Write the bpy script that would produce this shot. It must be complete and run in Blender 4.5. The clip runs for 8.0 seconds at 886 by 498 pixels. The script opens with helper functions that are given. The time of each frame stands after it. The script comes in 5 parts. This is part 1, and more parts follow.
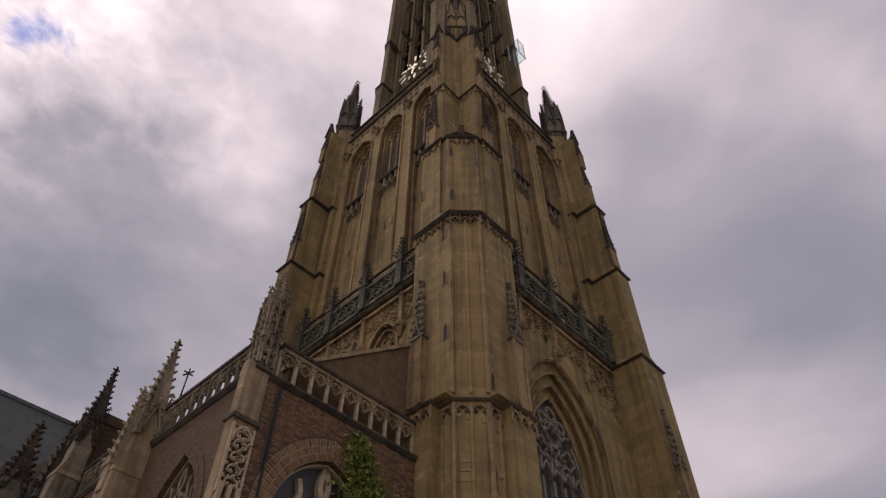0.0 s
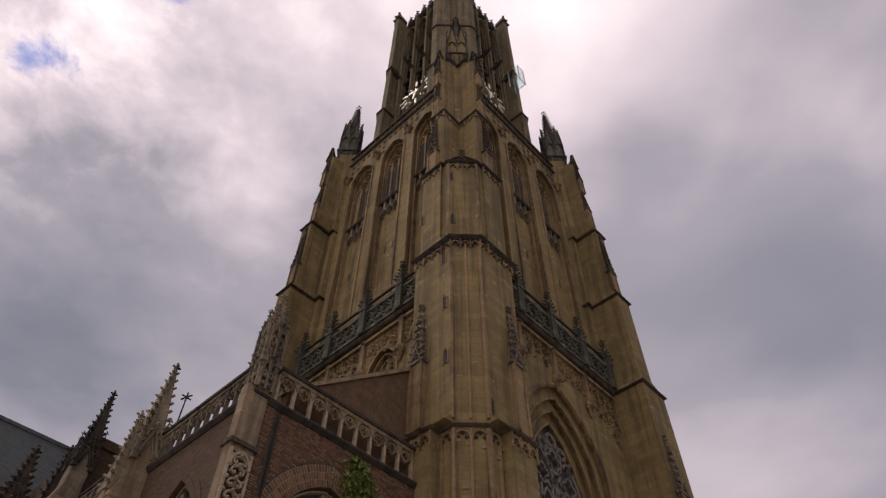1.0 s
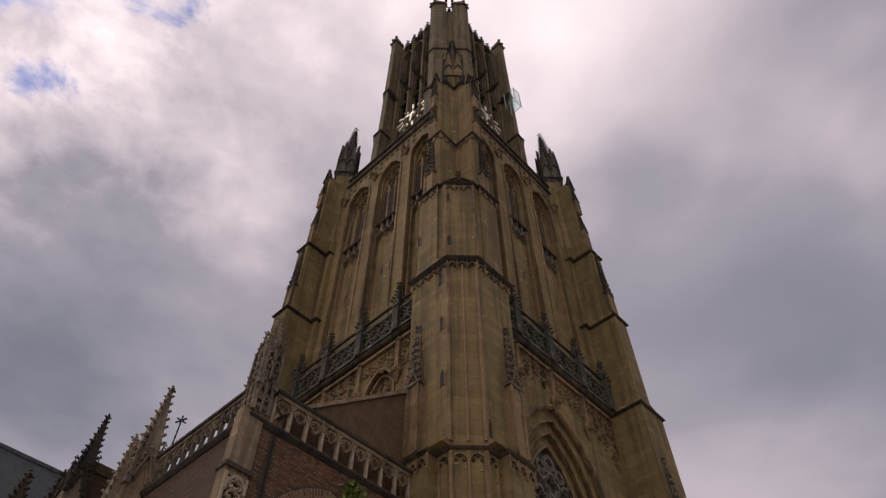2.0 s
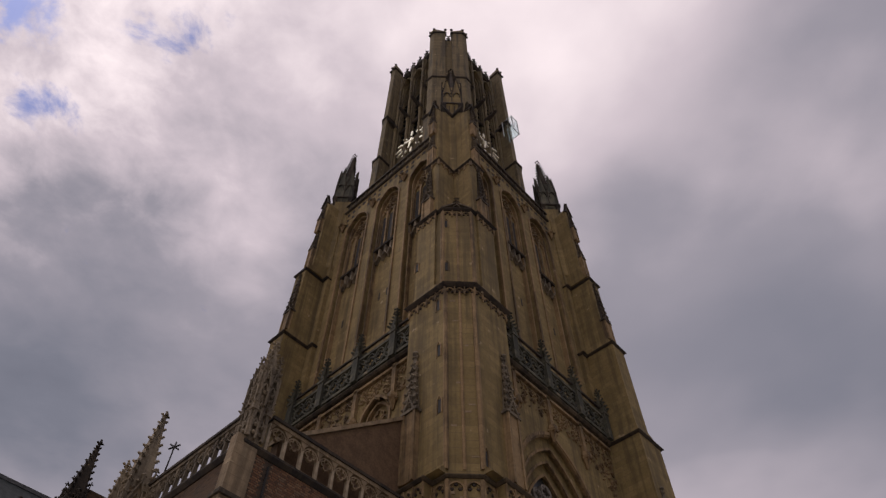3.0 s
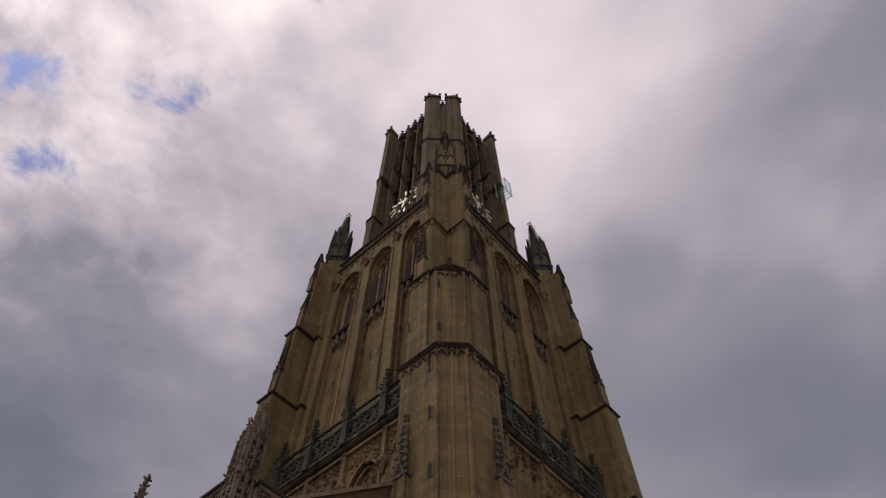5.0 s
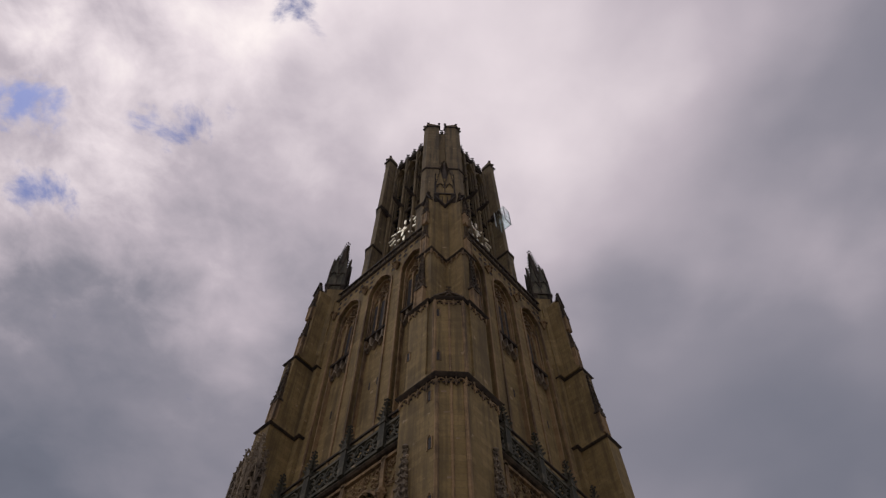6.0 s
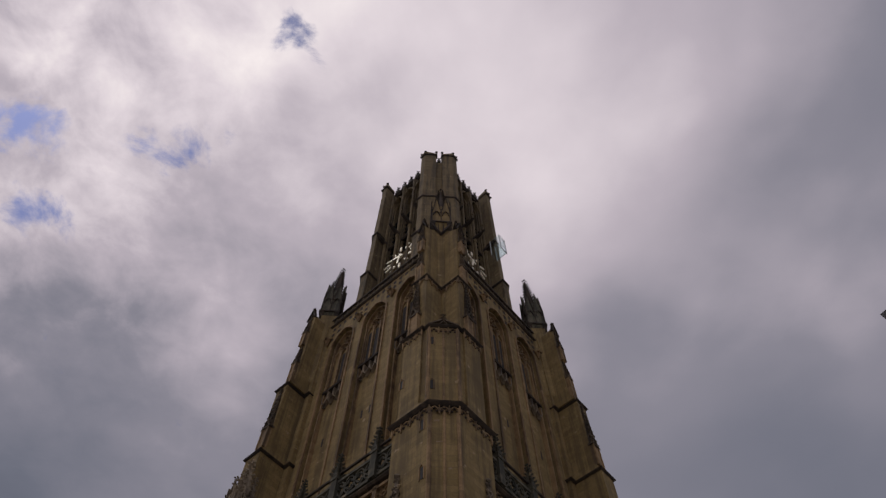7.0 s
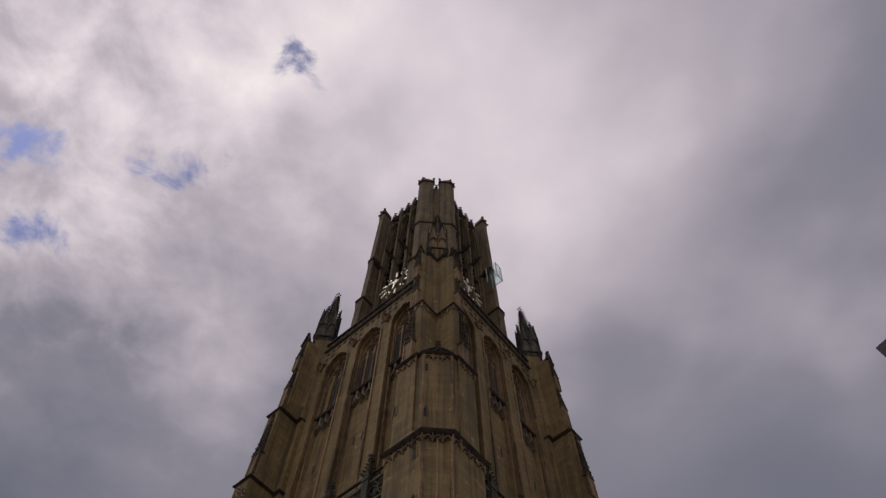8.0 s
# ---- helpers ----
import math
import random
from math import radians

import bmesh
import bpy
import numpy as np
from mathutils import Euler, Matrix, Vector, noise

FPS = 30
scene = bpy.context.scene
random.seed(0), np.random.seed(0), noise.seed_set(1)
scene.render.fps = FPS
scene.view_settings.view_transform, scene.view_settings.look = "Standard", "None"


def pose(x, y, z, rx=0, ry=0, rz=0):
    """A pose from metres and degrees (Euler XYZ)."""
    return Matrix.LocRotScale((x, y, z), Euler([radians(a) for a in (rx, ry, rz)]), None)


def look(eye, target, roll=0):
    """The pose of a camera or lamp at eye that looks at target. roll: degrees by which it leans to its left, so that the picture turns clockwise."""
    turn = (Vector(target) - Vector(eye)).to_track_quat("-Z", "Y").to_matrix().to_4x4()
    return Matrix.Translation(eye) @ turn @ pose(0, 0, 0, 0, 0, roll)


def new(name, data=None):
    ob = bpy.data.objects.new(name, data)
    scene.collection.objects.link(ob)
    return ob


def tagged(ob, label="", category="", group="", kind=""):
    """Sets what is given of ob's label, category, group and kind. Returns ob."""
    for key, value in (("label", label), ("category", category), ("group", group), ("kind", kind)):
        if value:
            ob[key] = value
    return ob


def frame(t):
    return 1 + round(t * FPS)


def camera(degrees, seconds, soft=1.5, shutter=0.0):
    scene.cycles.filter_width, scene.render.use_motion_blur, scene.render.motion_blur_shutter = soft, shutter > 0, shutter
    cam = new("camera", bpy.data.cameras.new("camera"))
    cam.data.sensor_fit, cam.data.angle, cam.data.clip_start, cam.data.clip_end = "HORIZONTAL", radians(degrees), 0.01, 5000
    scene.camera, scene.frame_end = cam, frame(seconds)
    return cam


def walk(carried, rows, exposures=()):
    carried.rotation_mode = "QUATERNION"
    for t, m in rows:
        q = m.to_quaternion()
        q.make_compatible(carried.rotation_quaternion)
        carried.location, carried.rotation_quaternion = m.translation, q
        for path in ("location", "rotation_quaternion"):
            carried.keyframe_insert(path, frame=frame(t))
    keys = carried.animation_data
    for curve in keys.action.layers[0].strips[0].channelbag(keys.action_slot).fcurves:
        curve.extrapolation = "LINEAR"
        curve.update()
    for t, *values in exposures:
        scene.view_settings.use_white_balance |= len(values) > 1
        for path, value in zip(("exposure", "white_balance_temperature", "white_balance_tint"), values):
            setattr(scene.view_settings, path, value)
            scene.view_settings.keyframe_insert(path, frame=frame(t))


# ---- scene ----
# ---------------------------------------------------------------- camera and walk
cam = camera(66.5, 8.0, soft=1.3)
EYE_X, EYE_Y, EYE_Z = 0.0, 0.0, 1.6
# seconds, yaw, pitch, roll
TURNS = [
    (0.0, -0.90, 48.88, -0.17), (0.5, -0.92, 50.06, -0.21), (1.0, -1.03, 50.91, -0.30), (1.5, -1.05, 51.80, -0.12),
    (3.0, -1.55, 54.92, -0.09), (3.5, -1.89, 56.25, -0.20), (4.0, -1.89, 57.13, 0.00), (4.5, -2.35, 58.64, 0.03),
    (6.0, -2.34, 62.42, 0.20), (6.5, -2.79, 63.87, 0.14), (7.0, -3.32, 64.76, 0.14), (7.5, -3.74, 65.63, 0.02),
    (8.0, -4.32, 66.99, 0.05)]
walk(cam, [(t, pose(EYE_X, EYE_Y, EYE_Z, 90 + p, r, y)) for t, y, p, r in TURNS],
     exposures=[(0.0, 0.44, 6680, 11), (1.5, 0.31, 6620, 11), (3.5, 0.03, 6480, 10), (6.0, -0.18, 6330, 9), (8.0, -0.34, 6260, 9)])

# ---------------------------------------------------------------- world and sun
SUN_AZ, SUN_EL = -72.0, 60.0     # degrees: to the right of +y, above the horizon


def node(tree, kind, **kw):
    n = tree.nodes.new(kind)
    for k, v in kw.items():
        if k == "op":
            n.operation = v
        elif k == "kind":
            n.noise_dimensions = v
        elif k == "blend":
            n.blend_type = v
        elif k == "data":
            n.data_type = v
    return n


def calc(tree, op, a, b=0.0, c=None):
    n = node(tree, "ShaderNodeMath", op=op)
    for i, v in enumerate((a, b, c)):
        if v is None:
            continue
        if isinstance(v, (int, float)):
            n.inputs[i].default_value = v
        else:
            tree.links.new(v, n.inputs[i])
    return n.outputs[0]


def blend(tree, fac, a, b, mode="MIX"):
    n = tree.nodes.new("ShaderNodeMix")
    n.data_type, n.blend_type = "RGBA", mode
    for i, v in ((0, fac), (6, a), (7, b)):
        if isinstance(v, (int, float)):
            n.inputs[i].default_value = v
        elif isinstance(v, tuple):
            n.inputs[i].default_value = (*v, 1)
        else:
            tree.links.new(v, n.inputs[i])
    return n.outputs[2]


def fractal(tree, vec, scale, detail=5, rough=0.55, distort=0.0):
    n = tree.nodes.new("ShaderNodeTexNoise")
    n.inputs["Scale"].default_value, n.inputs["Detail"].default_value = scale, detail
    n.inputs["Roughness"].default_value, n.inputs["Distortion"].default_value = rough, distort
    if vec is not None:
        tree.links.new(vec, n.inputs["Vector"])
    return n.outputs["Fac"]


def ramp(tree, fac, stops):
    n = tree.nodes.new("ShaderNodeValToRGB")
    el = n.color_ramp.elements
    while len(el) < len(stops):
        el.new(0.5)
    for e, (p, c) in zip(el, stops):
        e.position = p
        e.color = (c, c, c, 1) if isinstance(c, (int, float)) else (*c, 1)
    tree.links.new(fac, n.inputs["Fac"])
    return n.outputs["Color"]


def step(tree, v, lo, hi):
    n = tree.nodes.new("ShaderNodeMapRange")
    n.interpolation_type = "SMOOTHSTEP"
    n.inputs["From Min"].default_value, n.inputs["From Max"].default_value = lo, hi
    tree.links.new(v, n.inputs["Value"])
    return n.outputs["Result"]


world = bpy.data.worlds.new("sky")
scene.world = world
world.use_nodes = True
wt = world.node_tree
wt.nodes.clear()
coord = wt.nodes.new("ShaderNodeTexCoord")
sep = wt.nodes.new("ShaderNodeSeparateXYZ")
wt.links.new(coord.outputs["Generated"], sep.inputs[0])
height = calc(wt, "MAXIMUM", sep.outputs["Z"], 0.12)
# a flat cloud deck: direction divided by its height
px_, py_ = calc(wt, "DIVIDE", sep.outputs["X"], height), calc(wt, "DIVIDE", sep.outputs["Y"], height)
comb = wt.nodes.new("ShaderNodeCombineXYZ")
wt.links.new(px_, comb.inputs[0]), wt.links.new(py_, comb.inputs[1])
deck = comb.outputs[0]
sky = wt.nodes.new("ShaderNodeTexSky")
sky.sky_type, sky.sun_disc = "NISHITA", False
sky.sun_elevation, sky.sun_rotation = radians(SUN_EL), radians(SUN_AZ)
blue = blend(wt, 1.0, sky.outputs["Color"], (0.026, 0.033, 0.062), "MULTIPLY")
sun_dir = Vector((math.sin(radians(SUN_AZ)) * math.cos(radians(SUN_EL)), math.cos(radians(SUN_AZ)) * math.cos(radians(SUN_EL)), math.sin(radians(SUN_EL))))


def stretched_deck(x, y, offset):
    n = wt.nodes.new("ShaderNodeMapping")
    n.inputs["Scale"].default_value, n.inputs["Location"].default_value = (x, y, 1), (offset, -offset, 0)
    wt.links.new(deck, n.inputs["Vector"])
    return n.outputs[0]


bend = fractal(wt, deck, 2.2, 3, 0.48, 0.1)
bend2 = fractal(wt, stretched_deck(2.6, 2.6, 4.0), 1.0, 3, 0.48, 0.1)
puffs = fractal(wt, deck, 3.0, 6, 0.42, 0.1)
wisps = fractal(wt, deck, 9.0, 7, 0.56, 0.2)
# the deck's own drift: bent plan coordinates
bx = calc(wt, "ADD", px_, calc(wt, "MULTIPLY", calc(wt, "SUBTRACT", bend, 0.5), 0.55))
by = calc(wt, "ADD", py_, calc(wt, "MULTIPLY", calc(wt, "SUBTRACT", bend2, 0.5), 0.55))


def bank(cx, cy, rx, ry, x=bx, y=by, core=0.0):
    """One when at the heart of a soft round bank of cloud, nothing at its rim."""
    u = calc(wt, "DIVIDE", calc(wt, "SUBTRACT", x, cx), rx)
    v = calc(wt, "DIVIDE", calc(wt, "SUBTRACT", y, cy), ry)
    r = calc(wt, "SQRT", calc(wt, "ADD", calc(wt, "MULTIPLY", u, u), calc(wt, "MULTIPLY", v, v)))
    return step(wt, r, 1.0, core)


def add(*terms):
    total = None
    for value, amount in terms:
        t_ = calc(wt, "MULTIPLY", value, amount)
        total = t_ if total is None else calc(wt, "ADD", total, t_)
    return total


west = step(wt, px_, 0.1, -0.6)
east = step(wt, px_, 0.0, 0.5)
low_down = step(wt, py_, 0.50, 0.95)
# thin cloud overhead and round the hidden sun in the west, thick cloud low down on both sides; far east darkened to
# shade the tower's right face
light = add((bank(-0.02, 0.14, 0.78, 0.66), 0.54), (bank(-0.62, 0.24, 0.46, 0.38), 0.28), (bank(-0.60, 0.48, 0.34, 0.24), 0.24), (bank(0.30, 0.44, 0.40, 0.34), 0.18), (bank(0.66, 0.10, 0.38, 0.28), -0.10), (bank(-0.12, 0.26, 0.13, 0.16), 0.10),
            (bank(-0.36, 0.52, 0.30, 0.24), 0.22), (bank(-0.40, 0.68, 0.24, 0.18), 0.16), (bank(-0.95, 1.12, 0.85, 0.52), -0.34), (bank(0.64, 0.50, 0.24, 0.10), 0.06),
            (bank(0.75, 0.95, 0.75, 0.42), -0.24), (bank(1.0, 1.60, 0.9, 0.50), 0.16), (bank(-1.5, 0.2, 1.1, 1.6), 0.08), (step(wt, px_, 0.75, 1.6), -0.36),
            # unseen bright banks behind the eye, added to light the tower's front
            (bank(-0.5, -1.1, 1.9, 1.2), 0.58), (step(wt, py_, -0.1, -0.9), 0.14),
            (calc(wt, "SUBTRACT", puffs, 0.5), calc(wt, "ADD", add((east, -0.15), (west, 0.25), (low_down, -0.30)), 0.62)),
            (calc(wt, "SUBTRACT", wisps, 0.5), calc(wt, "MULTIPLY", add((west, 0.80), (puffs, 0.20)), calc(wt, "SUBTRACT", 1.0, calc(wt, "MULTIPLY", low_down, 0.75)))))
light = calc(wt, "DIVIDE", calc(wt, "ADD", light, 0.66), 1.35)
grey = ramp(wt, light, [(0.0, (0.115, 0.122, 0.158)), (0.26, (0.188, 0.192, 0.238)), (0.48, (0.310, 0.288, 0.335)), (0.72, (0.60, 0.518, 0.565)), (0.88, (0.92, 0.80, 0.825)), (1.0, (1.16, 1.03, 1.00))])
# torn gaps in the deck towards the west
torn = calc(wt, "SUBTRACT", fractal(wt, deck, 10.0, 7, 0.60, 0.3), 0.5)
holes = add((bank(-0.60, 0.305, 0.16, 0.11, px_, py_), 0.92), (bank(-0.36, 0.31, 0.13, 0.11, px_, py_), 0.72), (bank(-0.61, 0.45, 0.17, 0.10, px_, py_), 0.56),
            (bank(-0.20, 0.135, 0.060, 0.060, px_, py_), 0.60), (bank(-0.165, 0.18, 0.05, 0.07, px_, py_), 0.50), (bank(-0.85, 0.25, 0.2, 0.3, px_, py_), 0.25), (torn, 2.6))
gap = calc(wt, "MULTIPLY", step(wt, holes, 0.44, 0.98), step(wt, px_, 0.0, -0.12))
colour = blend(wt, calc(wt, "MULTIPLY", gap, 0.9), grey, blue)
back = wt.nodes.new("ShaderNodeBackground")
back.inputs["Strength"].default_value = 1.0
wt.links.new(colour, back.inputs["Color"])
wout = wt.nodes.new("ShaderNodeOutputWorld")
wt.links.new(back.outputs[0], wout.inputs[0])

sun = new("sun", bpy.data.lights.new("sun", "SUN"))
sun.data.energy, sun.data.angle, sun.data.color = 0.38, radians(16), (1.0, 0.95, 0.88)
sun.matrix_world = look(sun_dir * 200, (0, 0, 0))


# ---------------------------------------------------------------- materials
def material(name):
    m = bpy.data.materials.new(name)
    m.use_nodes = True
    t = m.node_tree
    b = t.nodes["Principled BSDF"]
    c = t.nodes.new("ShaderNodeTexCoord")
    return m, t, b, c.outputs["Object"]


def bump(t, b, h, strength, dist):
    n = t.nodes.new("ShaderNodeBump")
    n.inputs["Strength"].default_value, n.inputs["Distance"].default_value = strength, dist
    t.links.new(h, n.inputs["Height"])
    t.links.new(n.outputs[0], b.inputs["Normal"])


def unrolled(t, vec):
    """Wall coordinates: along the wall, up."""
    s = t.nodes.new("ShaderNodeSeparateXYZ")
    t.links.new(vec, s.inputs[0])
    c = t.nodes.new("ShaderNodeCombineXYZ")
    t.links.new(calc(t, "ADD", s.outputs[0], s.outputs[1]), c.inputs[0])
    t.links.new(s.outputs[2], c.inputs[1])
    return c.outputs[0]


def stretched(t, vec, x, y, z):
    m = t.nodes.new("ShaderNodeMapping")
    m.inputs["Scale"].default_value = (x, y, z)
    t.links.new(vec, m.inputs["Vector"])
    return m.outputs[0]


def stone(name, low, high, soot, soot_amount, block=(0.95, 0.38), joint=0.35):
    m, t, b, vec = material(name)
    br = t.nodes.new("ShaderNodeTexBrick")
    t.links.new(unrolled(t, vec), br.inputs["Vector"])
    br.inputs["Color1"].default_value, br.inputs["Color2"].default_value = (0.25, 0.25, 0.25, 1), (0.85, 0.85, 0.85, 1)
    br.inputs["Mortar"].default_value = (0.1, 0.1, 0.1, 1)
    br.inputs["Scale"].default_value, br.inputs["Mortar Size"].default_value = 1.0, 0.012
    br.inputs["Mortar Smooth"].default_value, br.inputs["Bias"].default_value = 0.3, -0.2
    br.inputs["Brick Width"].default_value, br.inputs["Row Height"].default_value = block
    grain = fractal(t, vec, 7.0, 8, 0.65)
    cloud = fractal(t, vec, 0.35, 4, 0.6)
    tone = calc(t, "ADD", calc(t, "MULTIPLY", br.outputs["Color"], 0.30), calc(t, "MULTIPLY", grain, 0.45))
    tone = calc(t, "ADD", tone, calc(t, "MULTIPLY", cloud, 0.50))
    col = blend(t, step(t, tone, 0.30, 0.95), low, high)
    # soot runs down the wall in streaks and lies in patches
    streak = fractal(t, stretched(t, vec, 2.2, 2.2, 0.09), 1.0, 6, 0.65, 0.2)
    patch = fractal(t, vec, 0.9, 7, 0.7, 0.4)
    dirty = calc(t, "MULTIPLY", step(t, calc(t, "ADD", calc(t, "MULTIPLY", streak, 0.70), calc(t, "MULTIPLY", patch, 0.30)), 0.45, 0.60), soot_amount)
    col = blend(t, dirty, col, soot)
    # a few newer, pale blocks
    new_blocks = step(t, calc(t, "MULTIPLY", br.outputs["Color"], fractal(t, vec, 2.1, 2, 0.5)), 0.45, 0.48)
    col = blend(t, calc(t, "MULTIPLY", new_blocks, 0.55), col, (0.46, 0.36, 0.22))
    col = blend(t, calc(t, "MULTIPLY", br.outputs["Fac"], joint), col, (0.10, 0.085, 0.065))
    t.links.new(col, b.inputs["Base Color"])
    b.inputs["Roughness"].default_value = 0.9
    bump(t, b, calc(t, "SUBTRACT", grain, calc(t, "MULTIPLY", br.outputs["Fac"], 0.6)), 0.5, 0.03)
    return m


STONE = stone("tan_limestone", (0.160, 0.114, 0.042), (0.315, 0.234, 0.096), (0.075, 0.058, 0.029), 0.62)
# tan limestone copy, darkened to paint the belfry's dimmer light into its colour
SHADESTONE = stone("shade_darkened_limestone", (0.105, 0.080, 0.038), (0.225, 0.172, 0.082), (0.044, 0.036, 0.022), 0.75)
CARVED = stone("carved_limestone", (0.19, 0.125, 0.058), (0.37, 0.26, 0.132), (0.050, 0.037, 0.023), 0.80, joint=0.0)
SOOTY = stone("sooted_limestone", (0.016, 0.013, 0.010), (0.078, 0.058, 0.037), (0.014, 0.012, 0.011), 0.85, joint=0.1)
WEATHERED = stone("weathered_carved_stone", (0.105, 0.086, 0.058), (0.30, 0.245, 0.165), (0.034, 0.029, 0.023), 0.85, joint=0.0)
DARKCARVED = stone("sooty_carved_stone", (0.045, 0.036, 0.026), (0.17, 0.13, 0.080), (0.026, 0.022, 0.018), 0.8, joint=0.0)
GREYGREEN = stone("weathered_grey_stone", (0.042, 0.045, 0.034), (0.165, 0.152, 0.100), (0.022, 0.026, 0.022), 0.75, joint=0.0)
LACEWORK = stone("weathered_pale_tracery", (0.16, 0.125, 0.080), (0.36, 0.30, 0.205), (0.055, 0.045, 0.033), 0.7, joint=0.0)
PALE = stone("pale_limestone", (0.20, 0.145, 0.080), (0.37, 0.285, 0.180), (0.075, 0.054, 0.031), 0.6, joint=0.1)


def brick_material():
    m, t, b, vec = material("red_brown_brick")
    br = t.nodes.new("ShaderNodeTexBrick")
    t.links.new(unrolled(t, vec), br.inputs["Vector"])
    br.inputs["Color1"].default_value, br.inputs["Color2"].default_value = (0.046, 0.027, 0.014, 1), (0.118, 0.068, 0.034, 1)
    br.inputs["Mortar"].default_value = (0.085, 0.062, 0.040, 1)
    br.inputs["Scale"].default_value, br.inputs["Mortar Size"].default_value = 1.0, 0.010
    br.inputs["Mortar Smooth"].default_value, br.inputs["Bias"].default_value = 0.2, 0.0
    br.inputs["Brick Width"].default_value, br.inputs["Row Height"].default_value = 0.22, 0.085
    patch = fractal(t, vec, 1.1, 6, 0.65, 0.3)
    col = blend(t, step(t, patch, 0.45, 0.75), br.outputs["Color"], (0.090, 0.056, 0.031))
    col = blend(t, step(t, fractal(t, stretched(t, vec, 2, 2, 0.15), 1, 5), 0.55, 0.8), col, (0.060, 0.042, 0.028))
    t.links.new(col, b.inputs["Base Color"])
    b.inputs["Roughness"].default_value = 0.92
    bump(t, b, calc(t, "SUBTRACT", fractal(t, vec, 20, 4), br.outputs["Fac"]), 0.6, 0.015)
    return m


BRICK = brick_material()


def plain(name, a, b_, scale=3.0, rough=0.8, metal=0.0, relief=0.3):
    m, t, b, vec = material(name)
    f = calc(t, "ADD", calc(t, "MULTIPLY", fractal(t, vec, scale, 6, 0.6), 0.6), calc(t, "MULTIPLY", fractal(t, vec, scale * 8, 4, 0.6), 0.4))
    t.links.new(blend(t, step(t, f, 0.35, 0.65), a, b_), b.inputs["Base Color"])
    b.inputs["Roughness"].default_value, b.inputs["Metallic"].default_value = rough, metal
    bump(t, b, f, relief, 0.02)
    return m


LEAD = plain("lead_flashing", (0.05, 0.055, 0.06), (0.11, 0.115, 0.12), 2.0, 0.6, 0.3)
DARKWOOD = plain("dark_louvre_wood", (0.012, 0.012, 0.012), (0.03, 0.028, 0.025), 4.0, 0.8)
IRON = plain("dark_iron", (0.015, 0.015, 0.016), (0.04, 0.038, 0.035), 6.0, 0.6, 0.6)
GOLD = plain("gilded_metal", (0.93, 0.85, 0.60), (0.97, 0.93, 0.78), 5.0, 0.35, 0.25, 0.1)
STEEL = plain("pale_steel", (0.55, 0.60, 0.60), (0.70, 0.74, 0.74), 5.0, 0.35, 0.5, 0.1)
GREYSTONE = plain("grey_tracery_stone", (0.13, 0.115, 0.095), (0.25, 0.225, 0.19), 3.0, 0.85)
MORTAR = plain("lime_mortar", (0.19, 0.14, 0.085), (0.29, 0.215, 0.135), 6.0, 0.95)
DARKMORTAR = plain("weathered_mortar", (0.040, 0.030, 0.021), (0.085, 0.062, 0.042), 6.0, 0.95)
WASHED = plain("brown_washed_brick", (0.085, 0.052, 0.027), (0.150, 0.092, 0.048), 2.2, 0.92)
BLEACHED = plain("bleached_stone", (0.28, 0.225, 0.15), (0.44, 0.36, 0.25), 4.0, 0.9)
# ground out of view, kept pale to bounce light onto the tower's foot
PAVING = plain("grey_paving", (0.32, 0.285, 0.24), (0.46, 0.415, 0.35), 0.8, 0.85)
RENDERED = plain("painted_render", (0.45, 0.43, 0.40), (0.58, 0.56, 0.52), 1.5, 0.85)
FASCIA = plain("dark_fascia_board", (0.018, 0.018, 0.020), (0.040, 0.040, 0.044), 6.0, 0.6)
LEAF = plain("green_leaf", (0.06, 0.10, 0.015), (0.20, 0.24, 0.04), 9.0, 0.6, 0.0, 0.1)
STEM = plain("woody_stem", (0.07, 0.05, 0.03), (0.13, 0.10, 0.06), 9.0, 0.9)
WINDOWDARK = plain("leaded_window_glass", (0.024, 0.025, 0.024), (0.060, 0.060, 0.056), 5.0, 0.36, 0.0, 0.5)


def slate_material():
    m, t, b, vec = material("grey_slate")
    br = t.nodes.new("ShaderNodeTexBrick")
    t.links.new(unrolled(t, vec), br.inputs["Vector"])
    br.inputs["Color1"].default_value, br.inputs["Color2"].default_value = (0.032, 0.038, 0.042, 1), (0.060, 0.070, 0.074, 1)
    br.inputs["Mortar"].default_value = (0.04, 0.045, 0.05, 1)
    br.inputs["Scale"].default_value, br.inputs["Mortar Size"].default_value = 1.0, 0.01
    br.inputs["Brick Width"].default_value, br.inputs["Row Height"].default_value = 0.3, 0.2
    t.links.new(blend(t, calc(t, "MULTIPLY", fractal(t, vec, 0.6, 5), 0.6), br.outputs["Color"], (0.075, 0.085, 0.082)), b.inputs["Base Color"])
    b.inputs["Roughness"].default_value, b.inputs["Specular IOR Level"].default_value = 0.8, 0.15
    bump(t, b, br.outputs["Fac"], 0.4, 0.01)
    return m


SLATE = slate_material()


